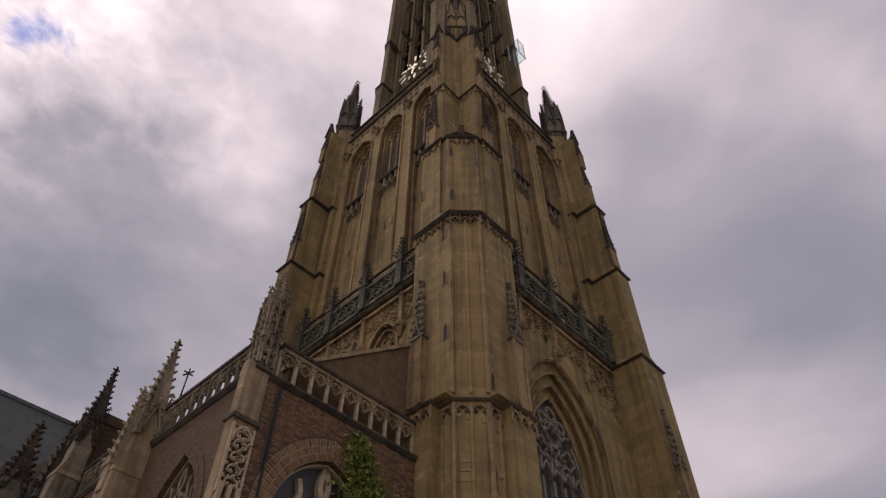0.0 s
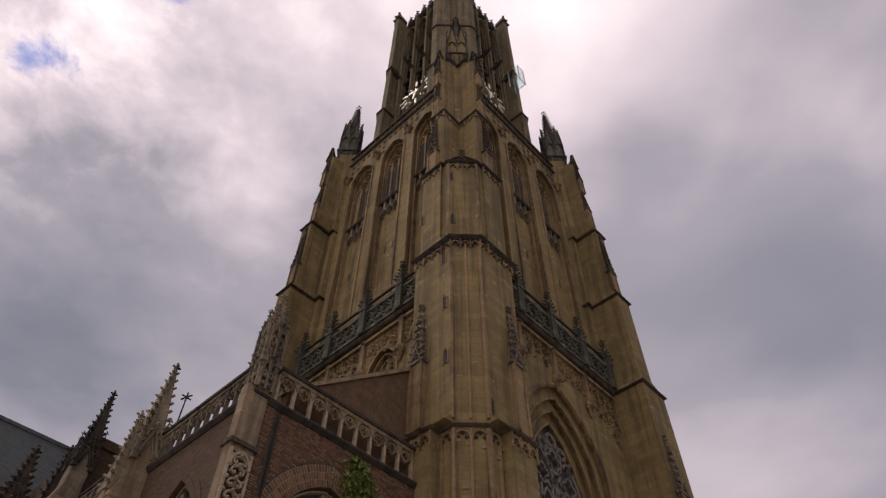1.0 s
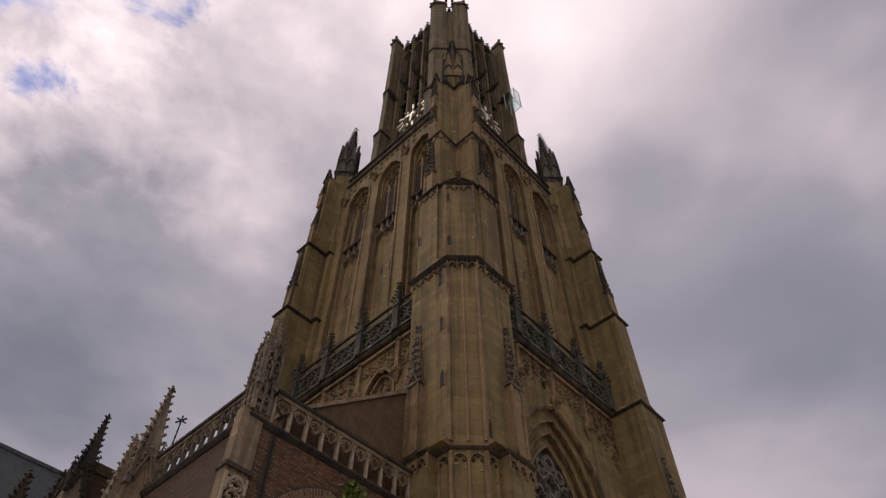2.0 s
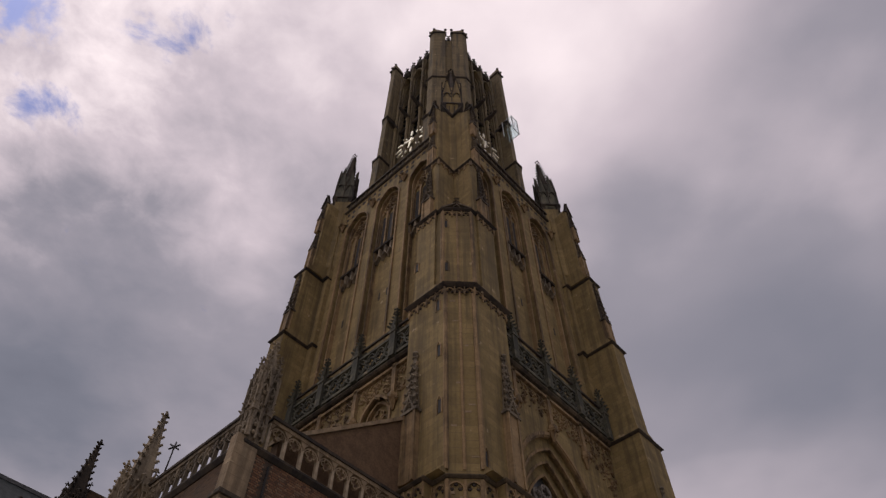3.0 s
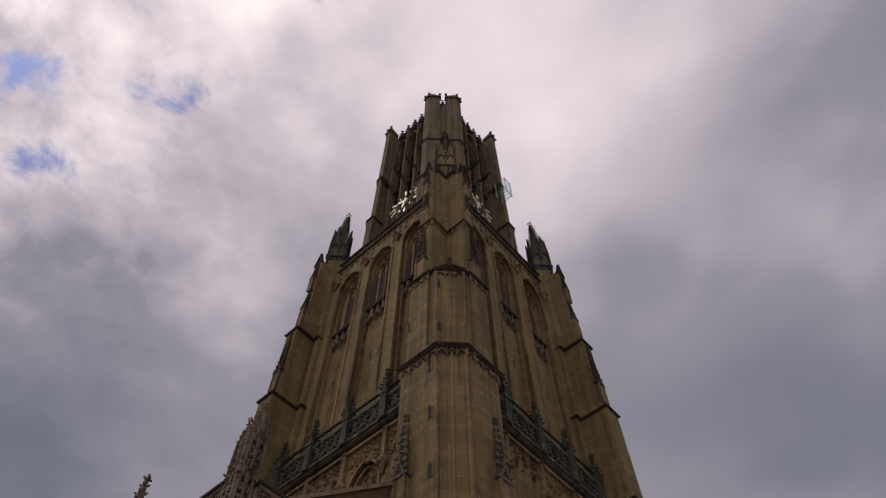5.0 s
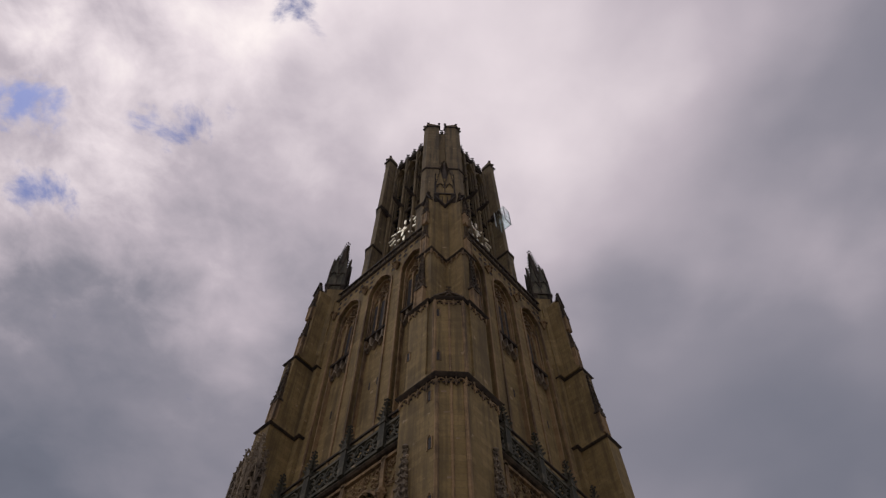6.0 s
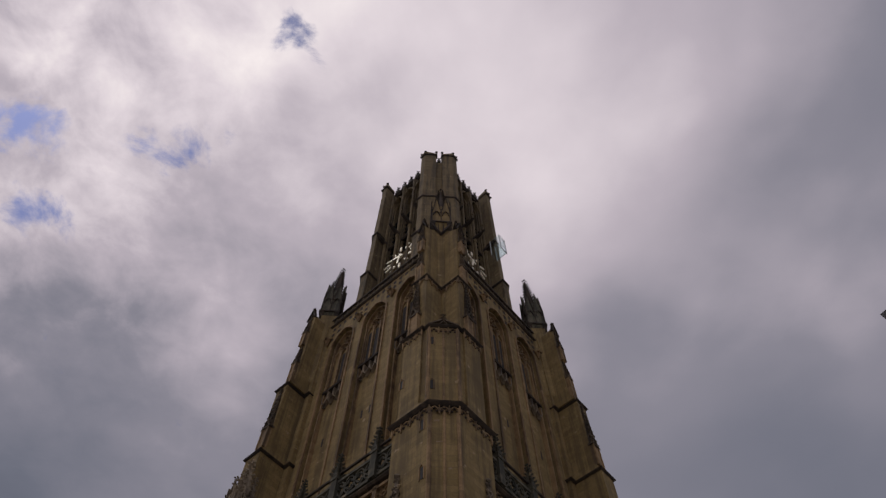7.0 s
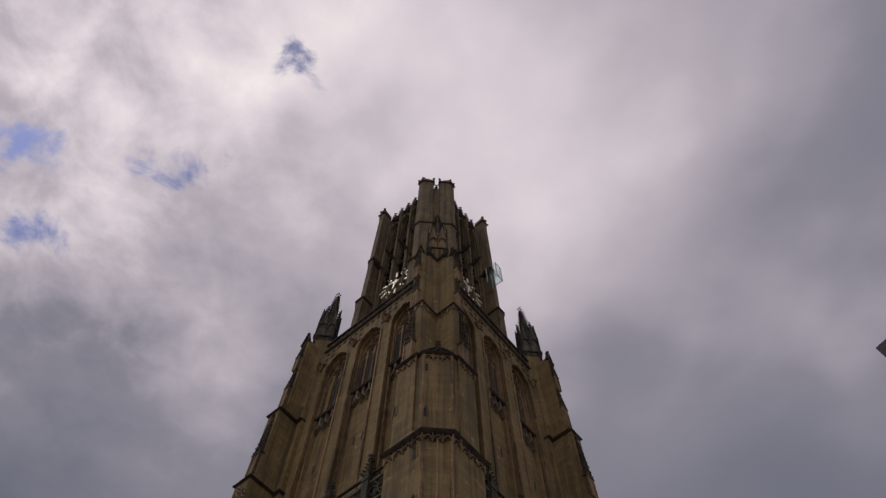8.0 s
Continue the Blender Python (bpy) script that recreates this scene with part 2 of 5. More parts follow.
def brick_piece_material():
    """Single bricks: each its own tone."""
    m, t, b, vec = material("single_fired_brick")
    info, geo = t.nodes.new("ShaderNodeObjectInfo"), t.nodes.new("ShaderNodeNewGeometry")
    pick = calc(t, "FRACT", calc(t, "ADD", info.outputs["Random"], geo.outputs["Random Per Island"]))
    col = ramp(t, pick, [(0.0, (0.070, 0.040, 0.024)), (0.22, (0.125, 0.062, 0.032)), (0.55, (0.185, 0.090, 0.044)), (0.82, (0.230, 0.128, 0.066)), (1.0, (0.150, 0.100, 0.062))])
    stain = fractal(t, vec, 18.0, 5, 0.65)
    t.links.new(blend(t, step(t, stain, 0.52, 0.72), col, (0.075, 0.045, 0.028)), b.inputs["Base Color"])
    b.inputs["Roughness"].default_value = 0.92
    bump(t, b, stain, 0.5, 0.01)
    return m


SINGLEBRICK = brick_piece_material()


def glass_material(name, tint, rough=0.02):
    m, t, b, vec = material(name)
    b.inputs["Base Color"].default_value = (*tint, 1)
    b.inputs["Transmission Weight"].default_value, b.inputs["Roughness"].default_value, b.inputs["IOR"].default_value = 1.0, rough, 1.2
    return m


GLASS = glass_material("pale_green_glass", (0.86, 0.95, 0.95), 0.12)


# ---------------------------------------------------------------- building blocks
ONE = Matrix.Identity(4)


def quarter(k):
    return Matrix.Rotation(k * math.pi / 2, 4, "Z")


def link_mesh(name, bm, mat, smooth=False):
    bmesh.ops.remove_doubles(bm, verts=bm.verts, dist=0.0004)
    bmesh.ops.recalc_face_normals(bm, faces=bm.faces)
    me = bpy.data.meshes.new(name)
    bm.to_mesh(me)
    bm.free()
    me.materials.append(mat)
    if smooth:
        for p in me.polygons:
            p.use_smooth = True
    return me


def part(name, bm, mat, parent, label="", m=None, smooth=False):
    me = bm if isinstance(bm, bpy.types.Mesh) else link_mesh(name, bm, mat, smooth)
    ob = new(name, me)
    ob.parent = parent
    if m is not None:
        ob.matrix_basis = m
    if label:
        tagged(ob, label)
    return ob


def thing(name, m, label, category, group="", kind=""):
    return_ob = tagged(new(name), label, category, group, kind)
    return_ob.matrix_basis = m
    return return_ob


def hexa(bm, pts, m=ONE):
    """A solid from eight corners: four below, four above, both in turn."""
    v = [bm.verts.new(m @ Vector(p)) for p in pts]
    for f in ((3, 2, 1, 0), (4, 5, 6, 7), (0, 1, 5, 4), (1, 2, 6, 5), (2, 3, 7, 6), (3, 0, 4, 7)):
        bm.faces.new([v[i] for i in f])


def box(bm, x0, x1, y0, y1, z0, z1, m=ONE):
    hexa(bm, [(x0, y0, z0), (x1, y0, z0), (x1, y1, z0), (x0, y1, z0), (x0, y0, z1), (x1, y0, z1), (x1, y1, z1), (x0, y1, z1)], m)


def loft(bm, low, high, z0, z1, m=ONE):
    """A solid between two plan outlines of as many points."""
    a = [bm.verts.new(m @ Vector((*p, z0))) for p in low]
    b = [bm.verts.new(m @ Vector((*p, z1))) for p in high]
    n = len(a)
    bm.faces.new(a[::-1]), bm.faces.new(b)
    for i in range(n):
        bm.faces.new((a[i], a[(i + 1) % n], b[(i + 1) % n], b[i]))


def ring(r, n=8, cx=0.0, cy=0.0, turn=0.0):
    return [(cx + r * math.cos(turn + 2 * math.pi * i / n), cy + r * math.sin(turn + 2 * math.pi * i / n)) for i in range(n)]


def sq(r, cx=0.0, cy=0.0):
    return [(cx - r, cy - r), (cx + r, cy - r), (cx + r, cy + r), (cx - r, cy + r)]


def ribbon(bm, pts, width, y0, y1, m=ONE, closed=False):
    """A flat bar that follows points (x, z) on a wall and stands from depth y0 to y1."""
    n = len(pts)
    rails = []
    for i in range(n):
        a = Vector(pts[i - 1] if (i > 0 or closed) else pts[i])
        b = Vector(pts[(i + 1) % n] if (i < n - 1 or closed) else pts[i])
        d = (b - a)
        d = d.normalized() if d.length > 1e-6 else Vector((1, 0))
        s = Vector((-d.y, d.x)) * width / 2
        p = Vector(pts[i])
        rails.append([bm.verts.new(m @ Vector((q.x, y, q.y))) for q, y in ((p + s, y0), (p - s, y0), (p - s, y1), (p + s, y1))])
    for i in range(n if closed else n - 1):
        a, b = rails[i], rails[(i + 1) % n]
        for j in range(4):
            bm.faces.new((a[j], a[(j + 1) % 4], b[(j + 1) % 4], b[j]))
    if not closed:
        bm.faces.new(rails[0][::-1]), bm.faces.new(rails[-1])


def smooth(pts, n=4):
    """A soft curve through the points."""
    p = [Vector(q) for q in (pts[0], *pts, pts[-1])]
    out = []
    for a, b, c, d in zip(p, p[1:], p[2:], p[3:]):
        for i in range(n):
            t = i / n
            out.append(tuple(0.5 * ((2 * b) + (c - a) * t + (2 * a - 5 * b + 4 * c - d) * t * t + (3 * b - a - 3 * c + d) * t ** 3)))
    return out + [tuple(p[-1])]


def arch(cx, h, spring, apex, n=7):
    """Points of a pointed arch from its left to its right springing."""
    rise = apex - spring
    if rise < h * 1.01:
        return [(cx - h * math.cos(math.pi * i / (2 * n)), spring + rise * math.sin(math.pi * i / (2 * n))) for i in range(2 * n + 1)]
    r = (h * h + rise * rise) / (2 * h)
    top = math.acos((r - h) / r)
    left = [(cx - h + r - r * math.cos(top * i / n), spring + r * math.sin(top * i / n)) for i in range(n + 1)]
    return left + [(2 * cx - x, z) for x, z in left[-2::-1]]


def arched_wall(bm, x0, x1, z0, z1, openings, y0, y1, m=ONE):
    """A wall from x0 to x1 with pointed openings (centre, half width, sill, spring, apex), from depth y0 to y1."""
    edges = [x0]
    for a, b in zip(openings, openings[1:]):
        edges.append((a[0] + a[1] + b[0] - b[1]) / 2)
    edges.append(x1)
    for (cx, h, sill, spring, apex), l, r in zip(openings, edges, edges[1:]):
        if sill > z0:
            box(bm, l, r, y0, y1, z0, sill, m)
        box(bm, l, cx - h, y0, y1, sill, z1, m)
        box(bm, cx + h, r, y0, y1, sill, z1, m)
        p = arch(cx, h, spring, apex)
        for (xa, za), (xb, zb) in zip(p, p[1:]):
            hexa(bm, [(xa, y0, za), (xb, y0, zb), (xb, y1, zb), (xa, y1, za), (xa, y0, z1), (xb, y0, z1), (xb, y1, z1), (xa, y1, z1)], m)


def course(bm, pts, z, profile, m=ONE):
    """A moulding along a plan path; the outside is to the right of the way. profile: (out, up) points, closed."""
    n = len(pts)
    rows = []
    for i in range(n):
        a = Vector(pts[i]) - Vector(pts[i - 1]) if i else Vector(pts[1]) - Vector(pts[0])
        b = Vector(pts[i + 1]) - Vector(pts[i]) if i < n - 1 else a
        a, b = a.normalized(), b.normalized()
        na, nb = Vector((a.y, -a.x)), Vector((b.y, -b.x))
        s = (na + nb)
        s = s / max(0.35, s.length_squared / 2)
        rows.append([bm.verts.new(m @ Vector((pts[i][0] + s.x * o, pts[i][1] + s.y * o, z + u))) for o, u in profile])
    k = len(profile)
    for a, b in zip(rows, rows[1:]):
        for j in range(k):
            bm.faces.new((a[j], a[(j + 1) % k], b[(j + 1) % k], b[j]))
    bm.faces.new(rows[0][::-1]), bm.faces.new(rows[-1])


DRIP = [(-0.15, -0.16), (0.05, -0.16), (0.20, -0.03), (0.24, 0.04), (0.08, 0.16), (-0.15, 0.26)]
SLIM = [(-0.12, -0.11), (0.04, -0.11), (0.17, -0.01), (0.18, 0.04), (0.05, 0.12), (-0.12, 0.18)]
THIN = [(-0.10, -0.16), (0.05, -0.16), (0.16, -0.02), (0.16, 0.06), (-0.10, 0.20)]


def plane_on(p, q, z=0.0):
    """Wall frame: x runs from plan point p to q, y points into the wall, z up from z."""
    d = (Vector(q) - Vector(p)).normalized()
    return Matrix(((d.x, -d.y, 0, p[0]), (d.y, d.x, 0, p[1]), (0, 0, 1, z), (0, 0, 0, 1)))


def cusped(bm, length, top, count, drop, m, width=0.07, depth=0.09):
    """A hanging row of small cusped arches under a string course."""
    w = length / count
    for i in range(count):
        c = (i + 0.5) * w
        ribbon(bm, arch(c, w * 0.46, top - drop, top - drop * 0.25, 4), width, -depth, 0.02, m)
        for s in (-1, 1):
            knob(bm, c + s * w * 0.24, -depth * 0.4, top - drop * 0.72, width * 0.9, m)
        knob(bm, c, -depth * 0.4, top - drop * 0.22, width * 0.8, m)
        ribbon(bm, [(i * w, top), (i * w, top - drop * 1.35)], width, -depth, 0.02, m)
    ribbon(bm, [(length, top), (length, top - drop * 1.35)], width, -depth, 0.02, m)


def knob(bm, x, y, z, r, m=ONE):
    v = [bm.verts.new(m @ Vector((x + a * r, y + b * r, z + c * r))) for a, b, c in ((1, 0, 0), (0, 1, 0), (-1, 0, 0), (0, -1, 0), (0, 0, 1.1), (0, 0, -0.8))]
    for i in range(4):
        bm.faces.new((v[i], v[(i + 1) % 4], v[4])), bm.faces.new((v[(i + 1) % 4], v[i], v[5]))


def leafy(bm, x, y, z, dx, dy, r, m=ONE):
    """One crocket: a curled leaf that stands out from a spire's edge."""
    knob(bm, x + dx * r * 0.05, y + dy * r * 0.05, z - r * 0.1, r * 0.85, m)
    knob(bm, x + dx * r * 0.70, y + dy * r * 0.70, z + r * 0.35, r * 0.70, m)


def spire(bm, cx, cy, z0, r, h, knobs, m=ONE, finial=True, size=None, diag=True):
    """A four-sided spirelet with crockets up its edges and a cross flower on top."""
    tip = r * 0.14
    loft(bm, sq(r, cx, cy), sq(tip, cx, cy), z0, z0 + h, m)
    c = size or r * 0.34
    for i in range(knobs):
        f = (i + 0.6) / (knobs + 0.2)
        e = r + (tip - r) * f
        for sx, sy in ((1, 1), (1, -1), (-1, 1), (-1, -1)):
            leafy(bm, cx + sx * e, cy + sy * e, z0 + h * f, sx * 0.7, sy * 0.7, c * (1 - 0.35 * f), m)
    if finial:
        zt = z0 + h
        loft(bm, ring(tip * 1.2, 6, cx, cy), ring(tip * 2.3, 6, cx, cy), zt, zt + c * 0.7, m)
        for sx, sy in ((1, 0), (-1, 0), (0, 1), (0, -1)):
            knob(bm, cx + sx * c * 1.0, cy + sy * c * 1.0, zt + c * 0.9, c * 0.62, m)
        loft(bm, ring(tip * 1.3, 6, cx, cy), ring(tip * 0.9, 6, cx, cy), zt + c * 0.6, zt + c * 2.0, m)
        knob(bm, cx, cy, zt + c * 2.3, c * 0.55, m)


def gablet(bm, w, z0, h, y0, y1, m=ONE, knobs=3, rib=0.09):
    """A small steep gable with crockets on a wall frame, centred on x = 0."""
    pts = [(-w / 2, z0), (0, z0 + h), (w / 2, z0)]
    ribbon(bm, pts, rib, y0, y1, m)
    for s in (-1, 1):
        for i in range(knobs):
            f = (i + 0.6) / knobs
            knob(bm, s * (w / 2) * (1 - f) + s * rib, (y0 + y1) / 2, z0 + h * f + rib * 0.4, rib * 0.85, m)
    knob(bm, 0, (y0 + y1) / 2, z0 + h + rib * 2.2, rib * 1.3, m)
    ribbon(bm, [(0, z0 + h), (0, z0 + h + rib * 2.2)], rib * 0.8, y0, y1, m)


def quatrefoil(bm, cx, cz, r, width, y0, y1, m=ONE):
    pts = []
    for k in range(4):
        a = k * math.pi / 2
        ox, oz = cx + r * 0.52 * math.cos(a), cz + r * 0.52 * math.sin(a)
        for j in range(5):
            b = a - math.radians(115) + math.radians(230) * j / 4
            pts.append((ox + r * 0.42 * math.cos(b), oz + r * 0.42 * math.sin(b)))
    ribbon(bm, pts, width, y0, y1, m, True)



# ---------------------------------------------------------------- ground
TOWER = Matrix.Translation((1.24, 35.94, 0.0)) @ Matrix.Rotation(radians(45.79), 4, "Z")
bm = bmesh.new()
bmesh.ops.create_grid(bm, x_segments=8, y_segments=8, size=2500)
ground = tagged(new("ground", link_mesh("ground", bm, PAVING)), "grey paved square round the church", "ground", kind="structure")

# ---------------------------------------------------------------- the tower
tower = thing("church_tower", TOWER, "tall tan limestone gothic church tower with sooted string courses", "tower")
SIDES, CORNERS = (0, -1, 1, 2), (0, -1, 1, 2)


def on_sides(name, bm, mat, label="", sides=SIDES):
    me = link_mesh(name, bm, mat)
    return [part(name, me, mat, tower, label, quarter(k)) for k in sides]


def copies(name, bm, mat, places, label=""):
    """The same part at each place of every side."""
    me = link_mesh(name, bm, mat)
    for k in SIDES:
        for p in places:
            part(name, me, mat, tower, label, quarter(k) @ Matrix.Translation(p))


def swap(pts):
    return [(y, x) for x, y in pts]


# stages of the corner buttresses: bottom, top, reach, inner edge, outer edge
STAGES = [(0.0, 18.0, 10.62, 6.85, 8.35), (18.0, 29.9, 10.25, 6.6, 9.15), (29.9, 38.2, 10.15, 6.75, 8.25),
          (38.2, 46.3, 9.75, 6.85, 8.10), (46.3, 56.9, 9.35, 6.60, 7.60)]
CORE = 6.9


def buttress_stage(i, flip):
    bm = bmesh.new()
    f = swap if flip else (lambda p: p)
    z0, z1, a, e, b = STAGES[i]
    plan = [(-a, -b), (-CORE, -b), (-CORE, -e), (-a, -e)]
    if i:
        _, _, pa, pe, pb = STAGES[i - 1]
        low = [(-pa - 0.02, -max(pb, b)), (-CORE, -max(pb, b)), (-CORE, -min(pe, e)), (-pa - 0.02, -min(pe, e))]
        loft(bm, f(low), f(plan), z0 + 0.1, z0 + (0.5 if i == 1 else 0.9))
        z0 += 0.5 if i == 1 else 0.9
    loft(bm, f(plan), f(plan), z0, z1 + 0.1)
    if i == len(STAGES) - 1:
        mid = (e + b) / 2
        high = [(-a + 0.05, -mid - 0.05), (-CORE, -mid - 0.05), (-CORE, -mid + 0.05), (-a + 0.05, -mid + 0.05)]
        loft(bm, f(plan), f(high), z1 + 0.1, z1 + 1.1)
    return link_mesh("buttress_stage", bm, STONE)


for flip in (False, True):
    for i in range(len(STAGES)):
        me = buttress_stage(i, flip)
        for k in CORNERS:
            part("buttress_stage", me, STONE, tower, m=quarter(k))


def applied_pinnacle(shaft, bm, wall, cx, z0, z1, w, d, knobs, low=0.52):
    """A slim shaft with a crocketed spirelet that stands against a wall."""
    split = z0 + (z1 - z0) * low
    box(shaft, cx - w / 2, cx + w / 2, -d, 0.1, z0, split, wall)
    for s in (-1, 1):
        ribbon(shaft, [(cx + s * w * 0.42, z0), (cx + s * w * 0.42, split)], w * 0.16, -d - 0.06, -d + 0.02, wall)
    box(bm, cx - w * 0.62, cx + w * 0.62, -d * 1.3, 0.1, split - 0.12, split + 0.04, wall)
    gablet(bm, w * 0.9, split - 0.1, w * 1.1, -d * 1.35, -d, wall @ Matrix.Translation((cx, 0, 0)), 2, w * 0.12)
    hexa(bm, [(cx - w * 0.46, -d * 0.9, split), (cx + w * 0.46, -d * 0.9, split), (cx + w * 0.46, 0.05, split), (cx - w * 0.46, 0.05, split),
              (cx - w * 0.07, -d * 0.3, z1), (cx + w * 0.07, -d * 0.3, z1), (cx + w * 0.07, 0.02, z1), (cx - w * 0.07, 0.02, z1)], wall)
    for i in range(knobs):
        f = (i + 0.5) / knobs
        e = w * 0.46 * (1 - f) + 0.04
        for s in (-1, 1):
            leafy(bm, cx + s * e, -d * 0.9 * (1 - f) - 0.02, split + (z1 - split) * f, s * 0.8, -0.3, w * 0.17, wall)
        knob(bm, cx, -d * (1 - 0.7 * f) - 0.04, split + (z1 - split) * f, w * 0.11, wall)
        if i < knobs - 2:
            ribbon(bm, [(cx - e * 0.8, split + (z1 - split) * f), (cx, split + (z1 - split) * (f + 0.07)), (cx + e * 0.8, split + (z1 - split) * f)], w * 0.09, -d * (1 - 0.6 * f) - 0.07, -d * (1 - 0.6 * f) + 0.06, wall)
    knob(bm, cx, -d * 0.3, z1 + 0.05, w * 0.24, wall)


# slim pinnacles on the ends of the buttresses
def end_wall(a, flip):
    """Wall frame on a buttress end: x is the distance from the middle of the side."""
    if flip:
        return Matrix(((1, 0, 0, 0), (0, 1, 0, -a), (0, 0, 1, 0), (0, 0, 0, 1)))
    return Matrix(((0, 1, 0, -a), (1, 0, 0, 0), (0, 0, 1, 0), (0, 0, 0, 1)))


for z0, z1, a, c, w, knobs, low in ((18.4, 25.9, 10.25, -7.25, 0.80, 8, 0.50), (38.9, 45.7, 9.75, -7.3, 0.80, 9, 0.32), (46.9, 52.6, 9.35, -7.1, 0.62, 7, 0.48), (52.3, 57.6, 9.35, -7.1, 0.58, 7, 0.40)):
    for flip in (False, True):
        bm, top = bmesh.new(), bmesh.new()
        applied_pinnacle(bm, top, end_wall(a, flip), c, z0, z1, w, 0.28, knobs, low)
        crest = WEATHERED if z0 < 20 else DARKCARVED
        me, me2 = link_mesh("applied_pinnacle", bm, CARVED), link_mesh("spirelet", top, crest)
        for k in CORNERS:
            ob = part("applied_pinnacle", me, CARVED, tower, "slim crocketed stone pinnacle", m=quarter(k))
            part("spirelet", me2, crest, ob, "sooted crocketed spirelet")

# the diagonal pier between the two buttresses, high up, and the pinnacle on it
S = math.sqrt(0.5)


def uv(u, v):
    """Plan point from the way out along the near diagonal and the way to its side."""
    return (-u * S - v * S, -u * S + v * S)


bm = bmesh.new()
plan = [uv(8, -1.1), uv(8, 1.1), uv(11.0, 1.1), uv(11.0, -1.1)]
low = [uv(8, -0.2), uv(8, 0.2), uv(11.3, 0.2), uv(11.3, -0.2)]
loft(bm, low, plan, 46.4, 48.0)
loft(bm, plan, plan, 48.0, 58.7)
PIER = link_mesh("corner_pier", bm, STONE)
bm = bmesh.new()
DIAG = Matrix(((S, -S, 0, -S * 10.4), (-S, -S, 0, -S * 10.4), (0, 0, 1, 0), (0, 0, 0, 1))) @ Matrix.Scale(-1, 4, (0, 1, 0))
trim = bmesh.new()
panel_places = []
loft(bm, sq(0.20), sq(0.88), 57.4, 59.7, DIAG)
loft(bm, sq(0.88), sq(0.84), 59.7, 62.6, DIAG)
loft(bm, sq(0.66), sq(0.40), 62.6, 65.2, DIAG)
loft(trim, sq(0.46), sq(0.07), 64.4, 70.3, DIAG)
for k in range(4):
    w = DIAG @ quarter(k) @ Matrix.Translation((0, -0.88, 0))
    # ring moulding and the corbel that hangs below it in a point
    ribbon(trim, [(-1.0, 59.85), (1.0, 59.85)], 0.18, -0.14, 0.05, w)
    ribbon(trim, [(-0.98, 59.7), (-0.5, 58.6), (0, 57.4), (0.5, 58.6), (0.98, 59.7)], 0.15, -0.06, 0.35, w)
    for x in (-0.24, 0.24):
        ribbon(trim, [(x, 59.7), (x, 58.3)], 0.08, 0.05, 0.30, w)
    for c in (-0.44, 0.44):
        wc = w @ Matrix.Translation((c, 0, 0))
        panel_places.append(wc)
        gablet(trim, 0.84, 62.2, 3.7, -0.10, 0.05, wc, 8, 0.070)
        ribbon(trim, arch(0, 0.30, 61.5, 62.5, 4), 0.06, -0.09, 0.02, wc)
    for x in (-0.86, 0.0, 0.86):
        ribbon(trim, [(x, 59.9), (x, 62.6)], 0.08, -0.08, 0.02, w)
for i in range(9):
    f = (i + 0.2) / 9.3
    e = 0.40 - 0.33 * f
    for sx in (-1, 1):
        for sy in (-1, 1):
            leafy(trim, sx * e, sy * e, 65.0 + 5.2 * f, sx * 0.95, sy * 0.95, 0.20 * (1 - 0.2 * f), DIAG)
spire(trim, 0, 0, 70.0, 0.09, 0.4, 0, DIAG, True, 0.2)
# slim niches on both sides, tied to the pinnacle by small flying arches
NICHES = []
for s in (-1, 1):
    m = DIAG @ Matrix.Translation((s * 1.55, 0.35, 0))
    niche, crest = bmesh.new(), bmesh.new()
    loft(niche, sq(0.24), sq(0.22), 56.8, 60.2, m)
    spire(crest, 0, 0, 60.0, 0.30, 3.0, 8, m, True, 0.12)
    for k in range(4):
        gablet(crest, 0.5, 59.6, 1.0, -0.10, 0.04, m @ quarter(k) @ Matrix.Translation((0, -0.25, 0)), 2, 0.07)
    ribbon(crest, smooth([(s * 0.75, 60.2), (s * 1.1, 59.6), (s * 1.5, 58.4)], 4), 0.16, 0.0, 0.35, DIAG)
    NICHES.append((link_mesh("slim_niche", niche, STONE), link_mesh("niche_spirelet", crest, SOOTY)))
panel = bmesh.new()
loft(panel, [(-0.42, -0.02), (0.42, -0.02), (0.42, 0.16), (-0.42, 0.16)], [(-0.03, -0.02), (0.03, -0.02), (0.03, 0.16), (-0.03, 0.16)], 62.3, 65.8)
# side pinnacles get darker grey stone, which paints in their backlit look
BACKLIT_PANEL, PANEL = link_mesh("gable_panel", panel.copy(), GREYGREEN), link_mesh("gable_panel", panel, STONE)
BACKLIT_PINNACLE = link_mesh("corner_pinnacle", bm.copy(), GREYGREEN)
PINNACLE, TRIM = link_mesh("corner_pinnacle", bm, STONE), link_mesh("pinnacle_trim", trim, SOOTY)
GABLETS = []
for flip in (False, True):
    bm = bmesh.new()
    w = end_wall(9.35, flip) @ Matrix.Translation((-7.1, 0, 0))
    gablet(bm, 1.0, 56.9, 1.7, -0.20, 0.15, w, 3, 0.12)
    GABLETS.append(link_mesh("gable_coping", bm, SOOTY))
